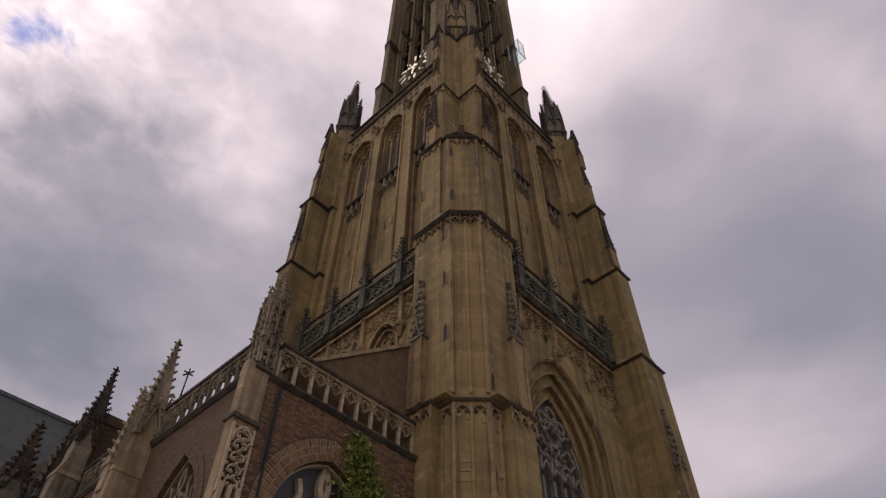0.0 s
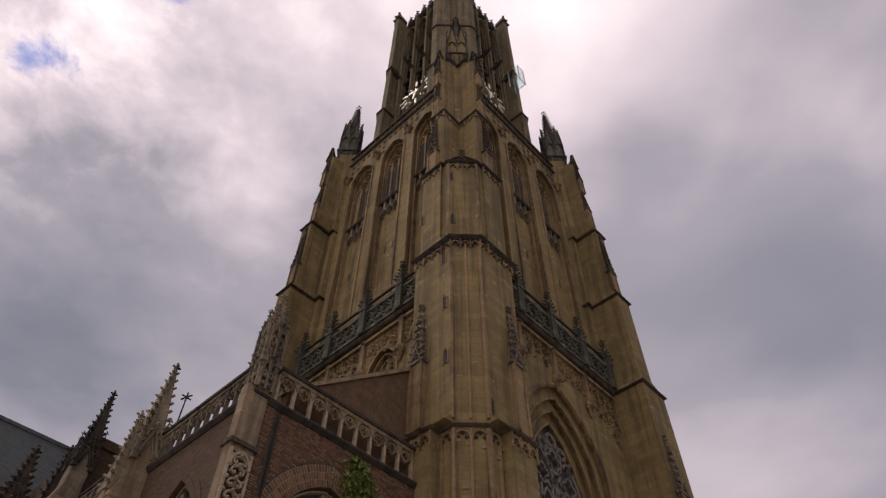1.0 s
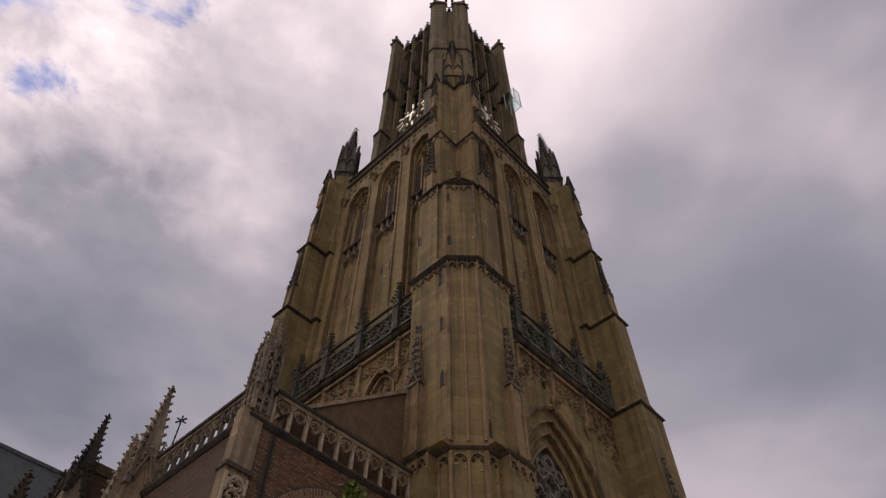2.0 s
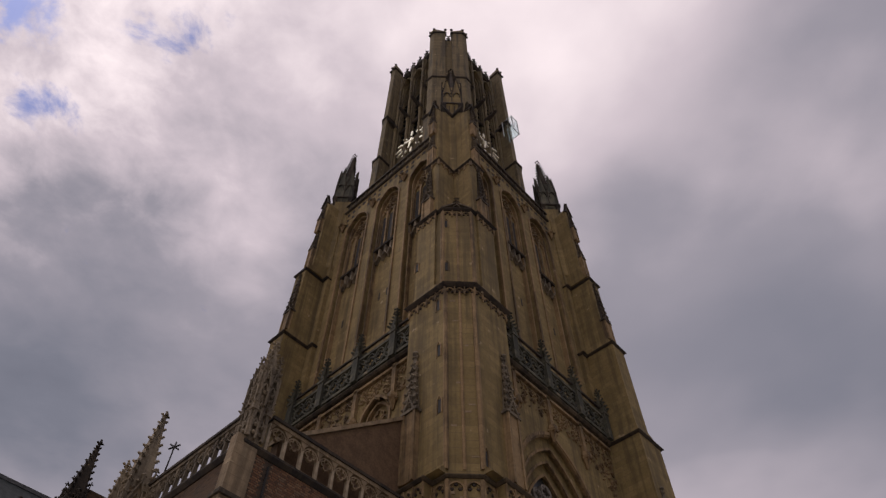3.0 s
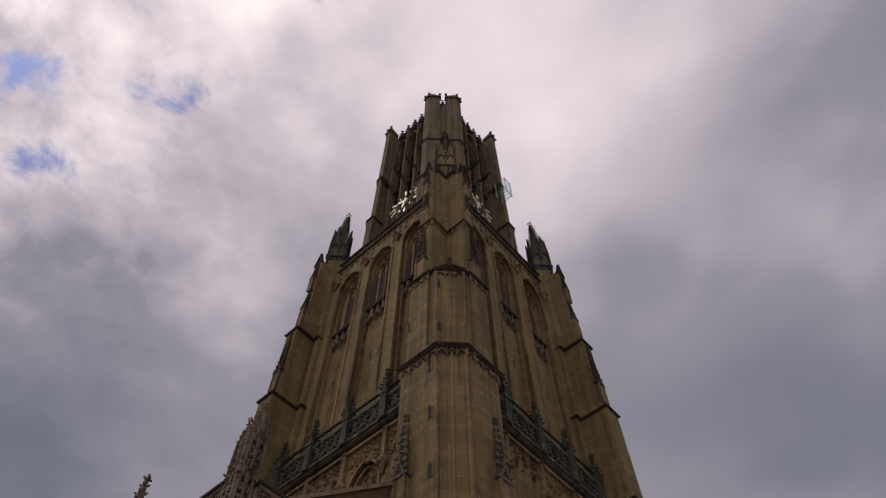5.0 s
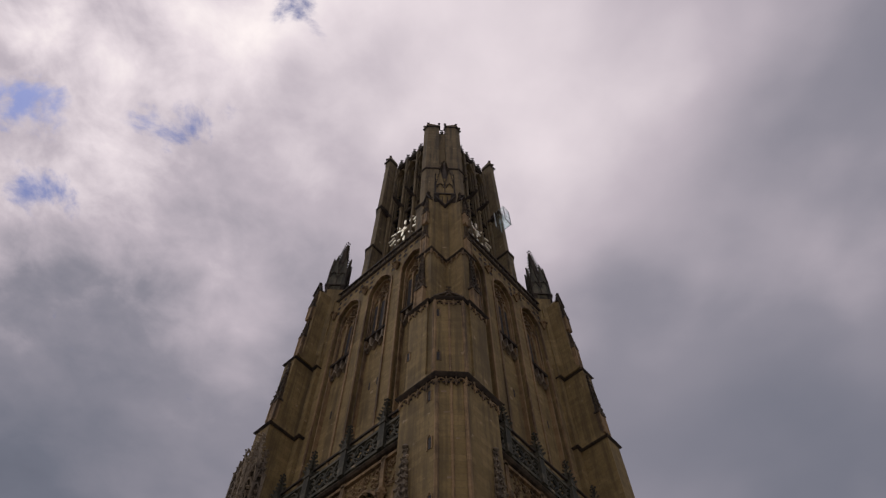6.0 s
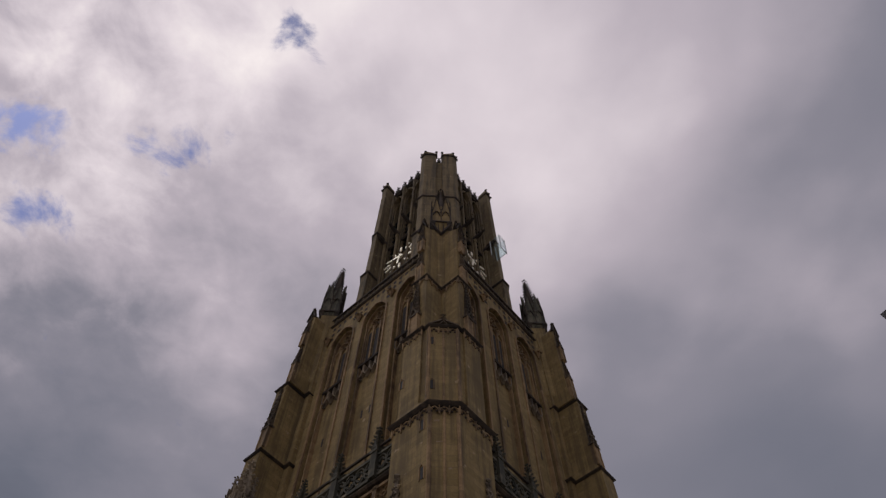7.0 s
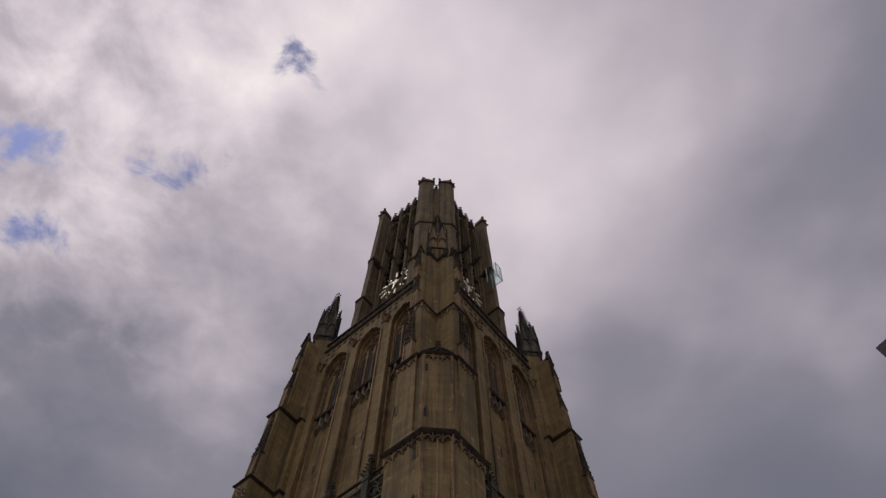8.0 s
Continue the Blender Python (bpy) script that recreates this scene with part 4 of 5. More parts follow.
for f in (False, True):
    prong = [(-5.3, -3.3), (-6.72, -3.3), (-6.72, -4.0), (-5.65, -5.07), (-5.3, -4.75)]
    prong = [(y, x) for x, y in prong[::-1]] if f else prong
    course(bm, prong, 92.4, THIN)
    for x, y in prong[1:4]:
        knob(bm, x * 1.02, y * 1.02, 92.0, 0.20)
        knob(bm, x, y, 93.7, 0.24)
rims_me = link_mesh("prong_coping", bm, SOOTY)
bm = bmesh.new()
spire(bm, -5.0, -5.0, 90.3, 0.2, 1.6, 2, size=0.2)
fin_me = link_mesh("notch_finial", bm, SOOTY)
for k in CORNERS:
    part("belfry_pier", me, SHADESTONE, tower, m=quarter(k))
    part("prong_coping", rims_me, SOOTY, tower, m=quarter(k))
    part("belfry_course", low_course, SOOTY, tower, m=quarter(k))
    part("belfry_course", mid_course, SOOTY, tower, m=quarter(k))
    part("notch_finial", fin_me, SOOTY, tower, m=quarter(k))

# belfry: sides with tall open lights
LIGHTS = [(c, 0.74, 69.9, 85.6, 87.4) for c in (-2.0, 0.0, 2.0)]
bm = bmesh.new()
arched_wall(bm, -3.4, 3.4, 57.3, 91.2, LIGHTS, -4.80, -4.2)
on_sides("belfry_wall", bm, SHADESTONE)
bm = bmesh.new()
for c, h, sill, spring, apex in LIGHTS:
    ribbon(bm, [(c - h, sill)] + arch(c, h, spring, apex) + [(c + h, sill)], 0.16, -4.98, -4.75)
    ribbon(bm, arch(c, 0.9, 86.2, 88.6), 0.16, -5.5, -4.8)
    for x in (c - 0.25, c + 0.25):
        ribbon(bm, [(x, sill), (x, 86.3)], 0.09, -4.62, -4.4)
on_sides("light_moulding", bm, SHADESTONE)
# clustered shafts that stand free before the lights
bm = bmesh.new()
box(bm, -0.10, 0.10, -5.45, -4.75, 57.4, 90.6)
for x, y, r in ((0, -5.48, 0.17), (-0.20, -5.20, 0.10), (0.20, -5.20, 0.10)):
    loft(bm, ring(r, 6, x, y), ring(r, 6, x, y), 57.4, 90.4)
for z in (73.6, 81.8):
    loft(bm, ring(0.22, 6, 0, -5.48), ring(0.30, 6, 0, -5.48), z, z + 0.4)
copies("belfry_shaft", bm, SHADESTONE, [(x, 0, 0) for x in (-3.0, -1.0, 1.0, 3.0)], "clustered stone shaft")
bm = bmesh.new()
hexa(bm, [(-0.73, -4.78, 0), (0.73, -4.78, 0), (0.73, -4.25, 0.55), (-0.73, -4.25, 0.55), (-0.73, -4.78, 0.08), (0.73, -4.78, 0.08), (0.73, -4.25, 0.63), (-0.73, -4.25, 0.63)])
copies("louvre_board", bm, DARKWOOD, [(c, 0, 70.3 + i * 1.1) for c in (-2.0, 0.0, 2.0) for i in range(11)])
# stone spouts that stick out from the shafts
bm = bmesh.new()
hexa(bm, [(-0.15, -6.75, 0.28), (0.15, -6.75, 0.28), (0.22, -5.3, -0.30), (-0.22, -5.3, -0.30), (-0.13, -6.75, 0.55), (0.13, -6.75, 0.55), (0.22, -5.3, 0.30), (-0.22, -5.3, 0.30)])
knob(bm, 0, -6.8, 0.48, 0.24)
for sx in (-1, 1):
    knob(bm, sx * 0.2, -6.3, 0.45, 0.16)
copies("water_spout", bm, SOOTY, [(x, 0, 74.6) for x in (-3.0, -1.0, 1.0, 3.0)], "sooted stone water spout")
bm = bmesh.new()
course(bm, [(-3.3, -5.0), (3.3, -5.0)], 73.4, THIN)
on_sides("belfry_string", bm, SOOTY)
bm = bmesh.new()
course(bm, [(-3.3, -5.22), (3.3, -5.22)], 90.9, DRIP)
box(bm, -3.4, 3.4, -5.25, -4.3, 90.5, 91.25)
on_sides("crown_cornice", bm, SOOTY)
bm = bmesh.new()
x = 0
box(bm, x - 0.42, x + 0.42, -5.75, -5.4, 91.0, 91.9)
spire(bm, x, -5.55, 91.8, 0.16, 1.3, 2, size=0.2)
copies("crown_merlon", bm, SOOTY, [(-2.5 + 1.25 * i, 0.35, 0) for i in range(5)])
bm = bmesh.new()
box(bm, -4.7, 4.7, -4.7, 4.7, 69.2, 69.6)
part("bell_floor", bm, DARKWOOD, tower)
bm = bmesh.new()
box(bm, -4.7, 4.7, -4.7, 4.7, 89.6, 90.0)
part("crown_deck", bm, LEAD, tower)

# open clock faces: gilded bars and hands
NUM = bmesh.new()
ribbon(NUM, [(0, 1.45), (0, 2.35)], 0.25, -0.06, 0.06)
NUMERAL = link_mesh("numeral", NUM, GOLD)
for k in SIDES:
    bm = bmesh.new()
    loft(bm, ring(0.34, 10), ring(0.34, 10), -0.05, 0.05, Matrix.Rotation(math.pi / 2, 4, "X"))
    face = part("clock_face", bm, GOLD, tower, "open gilded clock with bar numerals", m=quarter(k) @ Matrix.Translation((0, -5.50, 67.0)))
    for i in range(12):
        part("numeral", NUMERAL, GOLD, face, m=Matrix.Rotation(i * math.pi / 6, 4, "Y"))
    for ang, ln, wd in ((-65, 1.0, 0.30), (190, 1.35, 0.24)):
        bm = bmesh.new()
        ribbon(bm, [(0, -0.5), (0, ln)], wd, -0.18, -0.10)
        part("clock_hand", bm, GOLD, face, m=Matrix.Rotation(radians(ang), 4, "Y"))
bm = bmesh.new()
box(bm, -0.05, 0.05, -5.5, -5.1, -0.05, 0.05)
copies("clock_bracket", bm, IRON, [(-1.9, 0, 67.0), (1.9, 0, 67.0), (0, 0, 65.1), (0, 0, 68.9)])

# glass viewing box on the side of the belfry
bm = bmesh.new()
gx0, gx1, gy0, gy1, gz0, gz1 = 2.2, 3.2, -8.1, -6.75, 70.6, 74.0
for x0, x1, y0, y1, z0, z1 in ((gx0, gx1, gy0, gy0 + 0.05, gz0, gz1), (gx0, gx0 + 0.05, gy0 + 0.06, gy1, gz0, gz1), (gx1 - 0.05, gx1, gy0 + 0.06, gy1, gz0, gz1), (gx0, gx1, gy0, gy1, gz0 - 0.07, gz0 - 0.01)):
    box(bm, x0, x1, y0, y1, z0, z1)
part("glass_balcony", bm, GLASS, tower, "clear glass viewing box").visible_shadow = False
bm = bmesh.new()
for x in (gx0, gx1):
    for y in (gy0, gy1):
        box(bm, x - 0.04, x + 0.04, y - 0.04, y + 0.04, gz0 - 0.1, gz1)
for z in (gz0, gz1):
    ribbon(bm, [(gx0, z), (gx1, z)], 0.08, gy0 - 0.03, gy0 + 0.05)
part("balcony_frame", bm, STEEL, tower)

# ---------------------------------------------------------------- brick chapel against the tower
chapel = thing("brick_chapel", TOWER, "red-brown brick church aisle with stone parapets and pinnacles", "church")
WX, WY = -18.0, -7.55           # outer faces: the flank and the end wall

bm = bmesh.new()
arched_wall(bm, WX + 0.3, -10.5, 0.0, 15.7, [(-14.45, 2.05, 4.0, 11.3, 13.95)], WY, WY + 0.6)
end_wall_ob = part("end_wall", bm, BRICK, chapel, "red-brown brick end wall")
ring_bricks = []
for i in range(3):
    bed = bmesh.new()
    p = arch(-14.45, 2.17 + 0.25 * i, 11.3, 14.08 + 0.26 * i, 12)
    ribbon(bed, p, 0.25, WY - 0.012, WY + 0.02)
    arch_ring = part("brick_arch", bed, MORTAR, chapel, "ring of bricks in pale lime mortar")
    for (xa, za), (xb, zb) in zip(p, p[1:]):
        for j in range(3):
            f0, f1 = j / 3 + 0.065, (j + 1) / 3 - 0.065
            bm = bmesh.new()
            ribbon(bm, [(xa + (xb - xa) * f0, za + (zb - za) * f0), (xa + (xb - xa) * f1, za + (zb - za) * f1)], 0.215, WY - 0.026, WY + 0.02)
            ring_bricks.append((bm, arch_ring))
for bm, arch_ring in ring_bricks:
    part("brick", bm, SINGLEBRICK, arch_ring)
bm = bmesh.new()
box(bm, -16.50, -12.40, WY + 0.42, WY + 0.46, 4.0, 13.95)
part("window_glass", bm, WINDOWDARK, chapel)
bm = bmesh.new()
y0, y1 = WY + 0.22, WY + 0.42
ribbon(bm, [(-16.44, 4.0)] + arch(-14.45, 1.99, 11.3, 13.88, 9) + [(-12.46, 4.0)], 0.07, y0, y1)
for x in (-15.03, -13.87):
    ribbon(bm, [(x, 4.0), (x, 11.2)], 0.15, y0, y1)
for c in (-15.6, -14.45, -13.3):
    ribbon(bm, arch(c, 0.54, 10.7, 11.6, 4), 0.13, y0, y1)
for s in (1, -1):
    c = -14.45
    ribbon(bm, smooth([(c - s * 0.58, 11.2), (c - s * 0.80, 11.75), (c - s * 0.50, 12.3), (c + s * 0.05, 12.7), (c + s * 0.16, 13.2), (c, 13.75)]), 0.19, y0, y1)
    ribbon(bm, smooth([(c - s * 1.78, 11.7), (c - s * 1.25, 11.95), (c - s * 0.90, 12.5), (c - s * 1.0, 13.0)]), 0.17, y0, y1)
    ribbon(bm, smooth([(c - s * 0.80, 11.75), (c - s * 1.15, 12.0), (c - s * 0.98, 12.3), (c - s * 0.50, 12.3)]), 0.13, y0, y1)
part("window_tracery", bm, BLEACHED, chapel, "whitened stone window tracery")

BAYS = [(-6.9, -0.9), (-0.1, 5.4)]
bm = bmesh.new()
FLANK = Matrix(((0, 1, 0, WX), (1, 0, 0, 0), (0, 0, 1, 0), (0, 0, 0, 1)))
arched_wall(bm, WY + 0.6, 13.0, 0.0, 15.7, [(-4.2, 1.55, 4.0, 11.2, 14.0), (2.7, 1.55, 4.0, 11.2, 14.0), (9.2, 1.55, 4.0, 11.2, 14.0)], 0.0, 0.6, FLANK)
part("flank_wall", bm, BRICK, chapel, "red-brown brick flank wall")
for c in (-4.2, 2.7, 9.2):
    bm, gl = bmesh.new(), bmesh.new()
    box(gl, c - 1.5, c + 1.5, 0.40, 0.44, 4.0, 14.0, FLANK)
    ribbon(bm, [(c - 1.5, 4.0)] + arch(c, 1.5, 11.2, 13.9, 8) + [(c + 1.5, 4.0)], 0.12, 0.16, 0.4, FLANK)
    for x in (c - 0.5, c + 0.5):
        ribbon(bm, [(x, 4.0), (x, 11.6)], 0.14, 0.2, 0.4, FLANK)
    for x in (c - 1.0, c, c + 1.0):
        ribbon(bm, arch(x, 0.47, 11.1, 12.0, 4), 0.12, 0.2, 0.4, FLANK)
    for s in (-1, 1):
        ribbon(bm, smooth([(c - s * 0.5, 11.6), (c - s * 0.62, 12.3), (c + s * 0.12, 12.9), (c + s * 0.05, 13.6)]), 0.11, 0.16, 0.4, FLANK)
        ribbon(bm, smooth([(c - s * 1.3, 11.9), (c - s * 0.75, 12.2), (c - s * 0.5, 12.8), (c - s * 0.6, 13.1)]), 0.10, 0.16, 0.4, FLANK)
        ribbon(bm, smooth([(c, 11.9), (c - s * 0.28, 12.25), (c - s * 0.05, 12.75)]), 0.09, 0.16, 0.4, FLANK)
        ribbon(bm, smooth([(c - s * 1.0, 12.0), (c - s * 0.85, 12.4), (c - s * 0.95, 12.8)]), 0.08, 0.16, 0.4, FLANK)
    for i in range(2):
        hood = bmesh.new()
        ribbon(hood, arch(c, 1.68 + 0.26 * i, 11.2, 14.15 + 0.28 * i, 10), 0.24, -0.03, 0.02, FLANK)
        part("brick_arch", hood, BRICK, chapel)
    part("window_tracery", bm, WEATHERED, chapel, "weathered stone window tracery")
    part("window_glass", gl, WINDOWDARK, chapel)

# coping and pierced parapets
# dark coping: black stain and the soffit's shade painted in one colour
bm = bmesh.new()
course(bm, [(WX, 5.6), (WX, WY), (-10.6, WY)], 15.78, THIN)
box(bm, WX, -10.6, WY, WY + 0.6, 15.77, 15.95)
box(bm, 0.0, 0.6, WY, 5.6, 0.12, 0.30, Matrix.Translation((WX, 0, 15.65)))
part("coping", bm, SOOTY, chapel, "dark stone coping, stained and with painted soffit shade")


def parapet(length, m, count, rail_mat, post_mat):
    bm = bmesh.new()
    box(bm, 0, length, -0.13, 0.13, 1.20, 1.36, m)
    box(bm, 0, length, -0.10, 0.10, 0.0, 0.08, m)
    w = length / count
    for i in range(count):
        c = (i + 0.5) * w
        ribbon(bm, arch(c, w * 0.44, 0.80, 1.14, 4), 0.055, -0.07, 0.07, m)
        quatrefoil(bm, c, 0.90, w * 0.33, 0.045, -0.06, 0.06, m)
        for s in (-1, 1):
            knob(bm, c + s * w * 0.24, 0, 0.93, 0.06, m)
            hexa(bm, [(c + s * w * 0.5, -0.1, 0.85), (c + s * w * 0.43, -0.1, 1.0), (c + s * w * 0.43, 0.1, 1.0), (c + s * w * 0.5, 0.1, 0.85),
                      (c + s * w * 0.5, -0.1, 1.2), (c + s * w * 0.25, -0.1, 1.2), (c + s * w * 0.25, 0.1, 1.2), (c + s * w * 0.5, 0.1, 1.2)], m)
    rail = part("parapet", bm, rail_mat, chapel, "pierced stone parapet with small arches")
    rail_post = bmesh.new()
    box(rail_post, -0.052, 0.052, -0.07, 0.07, 0.07, 1.2)
    me = link_mesh("baluster", rail_post, post_mat)
    for i in range(count + 1):
        part("baluster", me, post_mat, rail, m=m @ Matrix.Translation((i * w, 0, 0)))
    bm = bmesh.new()
    box(bm, -0.05, length + 0.05, -0.20, 0.20, 1.34, 1.46, m)
    part("parapet_cap", bm, SOOTY, rail)


parapet(6.5, plane_on((-17.2, WY + 0.15), (-10.6, WY + 0.15), 15.95), 9, PALE, BLEACHED)
parapet(6.4, plane_on((WX + 0.15, -0.7), (WX + 0.15, -7.2), 15.95), 11, WEATHERED, WEATHERED)
parapet(5.4, plane_on((WX + 0.15, 5.4), (WX + 0.15, 0.0), 15.95), 9, WEATHERED, WEATHERED)

# half gable of the aisle roof against the tower, and the roof behind it
bm = bmesh.new()
hexa(bm, [(-16.4, -6.85, 15.5), (-10.3, -6.85, 15.5), (-10.3, -6.45, 15.5), (-16.4, -6.45, 15.5),
          (-16.4, -6.85, 17.2), (-10.3, -6.85, 22.0), (-10.3, -6.45, 22.0), (-16.4, -6.45, 17.2)])
part("half_gable", bm, WASHED, chapel, "brown washed brick half gable")
bm = bmesh.new()
hexa(bm, [(-16.5, -6.95, 17.15), (-10.3, -6.95, 22.03), (-10.3, -6.35, 22.03), (-16.5, -6.35, 17.15),
          (-16.5, -6.95, 17.35), (-10.3, -6.95, 22.23), (-10.3, -6.35, 22.23), (-16.5, -6.35, 17.35)])
part("gable_coping", bm, PALE, chapel, "pale stone gable coping")
bm = bmesh.new()
hexa(bm, [(-17.0, -6.45, 15.8), (-7.9, -6.45, 22.8), (-7.9, 26, 22.8), (-17.0, 26, 15.8),
          (-17.0, -6.45, 16.0), (-7.9, -6.45, 23.0), (-7.9, 26, 23.0), (-17.0, 26, 16.0)])
part("lean_to_roof", bm, SLATE, chapel, "grey slate lean-to roof")
bm = bmesh.new()
loft(bm, ring(0.04, 8, -17.0, WY - 0.05), ring(0.04, 8, -17.0, WY - 0.05), 0, 15.4)
part("downpipe", bm, IRON, chapel, "dark iron downpipe")


def buttress_pier(x, y, half, z_cap, z_top, reach, spire_h, mat_top, name, carved=True, m=None):
    """A pier with a carved niche, an upper shaft and a crocketed spire."""
    pier = bmesh.new()
    box(pier, x - half - reach, x + half, y - half, y + half, 0, z_cap)
    loft(pier, [(x - half - reach, y - half), (x + half, y - half), (x + half, y + half), (x - half - reach, y + half)], sq(half * 0.92, x, y), z_cap, z_cap + 0.7 + reach * 0.5)
    box(pier, x - half * 0.92, x + half * 0.92, y - half * 0.92, y + half * 0.92, z_cap + 0.3, z_top)
    ob = part(name, pier, PALE if mat_top is not SOOTY else WEATHERED, chapel, "stone buttress pier")
    top = bmesh.new()
    box(top, x - half * 1.08 - reach, x + half * 1.05, y - half * 1.08, y + half * 1.08, z_cap - 0.1, z_cap + 0.1)
    part("pier_cap", top, PALE if name == "flank_buttress" else SOOTY, ob)
    if carved:
        niche = bmesh.new()
        for w in (Matrix(((0, 1, 0, x - half - reach), (-1, 0, 0, y), (0, 0, 1, 0), (0, 0, 0, 1))), Matrix.Translation((x - reach / 2, y - half, 0))):
            for s in (-1, 1):
                ribbon(niche, [(s * half * 0.75, z_cap - 2.9), (s * half * 0.75, z_cap - 0.5)], 0.12, -0.12, 0.02, w)
            ribbon(niche, arch(0, half * 0.7, z_cap - 1.2, z_cap - 0.35, 4), 0.12, -0.16, 0.02, w)
            for i in range(5):
                quatrefoil(niche, 0, z_cap - 0.7 - i * 0.5, half * 0.42, 0.08, -0.14, 0.02, w)
                for s in (-1, 1):
                    knob(niche, s * half * 0.5, -0.08, z_cap - 0.9 - i * 0.48, 0.13, w)
            ribbon(niche, [(-half * 0.7, z_cap - 2.9), (0, z_cap - 3.5), (half * 0.7, z_cap - 2.9)], 0.14, -0.16, 0.02, w)
        part("carved_niche", niche, CARVED, ob, "carved canopy niche")
    sp = bmesh.new()
    for k in range(4):
        w = Matrix.Translation((x, y, 0)) @ quarter(k) @ Matrix.Translation((0, -half * 0.92, 0))
        gablet(sp, half * 1.6, z_top - 0.8, half * 2.4, -0.14, 0.06, w, 4, 0.11)
        ribbon(sp, arch(0, half * 0.5, z_top - 0.9, z_top - 0.2, 3), 0.09, -0.08, 0.02, w)
    spire(sp, x, y, z_top, half * 0.9, spire_h, 9, size=half * 0.30)
    for sx in (-1, 1):
        for sy in (-1, 1):
            cx, cy = x + sx * half * 0.92, y + sy * half * 0.92
            spire(sp, cx, cy, z_top - 1.1, half * 0.26, 2.0, 4, size=half * 0.18)
    part("pier_spire", sp, mat_top, ob, "crocketed spire")
    return ob


# the corner pier: carved panel, flat cap, plain shaft and tabernacle
corner = bmesh.new()
box(corner, -18.46, -17.62, -7.72, -7.30, 0, 13.7)
box(corner, -18.40, -17.58, -7.67, -7.28, 13.7, 15.95)
corner_ob = part("corner_pier", corner, PALE, chapel, "pale stone corner pier")
b = bmesh.new()
box(b, -18.54, -17.54, -7.82, -7.24, 13.64, 13.78)
part("pier_cap", b, DARKCARVED, corner_ob)
b = bmesh.new()
random.seed(3)
for w in (Matrix.Translation((-18.04, -7.72, 0)),):
    for s in (-1, 1):
        ribbon(b, [(s * 0.36, 11.2), (s * 0.36, 13.45)], 0.08, -0.10, 0.02, w)
    ribbon(b, arch(0, 0.34, 12.9, 13.4, 5), 0.09, -0.14, 0.02, w)
    for z in (11.55, 11.95, 12.35, 12.75, 13.05):
        for s in (-1, 1):
            ribbon(b, smooth([(0.0, z + 0.18), (s * 0.17, z + 0.12), (s * 0.20, z - 0.02), (s * 0.06, z - 0.08)], 3), 0.055, -0.12, 0.02, w)
            knob(b, s * 0.28, -0.07, z + 0.16, 0.085, w)
            knob(b, s * 0.10, -0.12, z - 0.05, 0.075, w)
        knob(b, 0, -0.13, z + 0.2, 0.09, w)
        for n in range(5):
            knob(b, random.uniform(-0.27, 0.27), random.uniform(-0.10, -0.03), z + random.uniform(-0.2, 0.2), random.uniform(0.04, 0.08), w)
    for s in (-0.26, 0, 0.26):
        ribbon(b, [(s, 11.5), (s * 1.2, 10.9)], 0.13, -0.16, 0.02, w)
        knob(b, s * 1.2, -0.1, 10.9, 0.1, w)
part("carved_panel", b, BLEACHED, corner_ob, "deeply carved stone panel")
b = bmesh.new()
box(b, -18.37, -17.67, -7.745, -7.70, 11.0, 13.4)
part("panel_ground", b, SOOTY, corner_ob)
b = bmesh.new()
cx, cy = -17.86, -7.44
loft(b, sq(0.24, cx, cy), sq(0.24, cx, cy), 15.9, 17.3)
loft(b, sq(0.30, cx, cy), sq(0.28, cx, cy), 17.2, 18.7)
for k in range(4):
    for half, z0, z1 in ((0.26, 15.95, 17.2), (0.31, 17.3, 18.7)):
        w = Matrix.Translation((cx, cy, 0)) @ quarter(k) @ Matrix.Translation((0, -half, 0))
        for c in (-half / 2, half / 2):
            wc = w @ Matrix.Translation((c, 0, 0))
            gablet(b, half * 0.95, z1 - 0.55, 0.75, -0.12, 0.05, wc, 3, 0.07)
            ribbon(b, arch(0, half * 0.36, z1 - 0.8, z1 - 0.5, 3), 0.06, -0.09, 0.02, wc)
            for z in (z0 + 0.2, z0 + 0.5, z1 - 0.2):
                knob(b, random.uniform(-0.05, 0.05), -0.07, z, 0.10, wc)
        for x in (-half, 0, half):
            ribbon(b, [(x, z0), (x, z1)], 0.08, -0.10, 0.02, w)
for sx in (-1, 1):
    for sy in (-1, 1):
        spire(b, cx + sx * 0.28, cy + sy * 0.28, 17.0, 0.12, 1.5, 4, size=0.08)
        spire(b, cx + sx * 0.24, cy + sy * 0.24, 18.5, 0.12, 1.2, 4, size=0.08)
spire(b, cx, cy, 18.7, 0.28, 1.7, 6, size=0.13)
part("tabernacle", b, LACEWORK, corner_ob, "carved stone tabernacle with crocketed spirelets")
flank = buttress_pier(-18.35, -0.70, 0.46, 14.4, 17.0, 0.25, 3.6, LACEWORK, "flank_buttress", False)
b = bmesh.new()
box(b, -19.15, -18.75, -0.90, -0.50, 13.6, 14.7)
spire(b, -18.95, -0.70, 14.6, 0.26, 3.2, 8, size=0.13)
part("front_spirelet", b, LACEWORK, flank)
buttress_pier(-18.3, 6.4, 0.42, 17.2, 19.9, 0.2, 3.2, SOOTY, "flank_buttress", False)

# taller transept with its slate roof and pinnacles
transept = thing("transept", TOWER, "stone and brick transept with a steep grey slate roof", "church")
bm = bmesh.new()
box(bm, -18.0, -12.0, 7.0, 16.0, 0, 20.9)
box(bm, -18.1, -12.0, 6.9, 7.4, 20.7, 21.2)
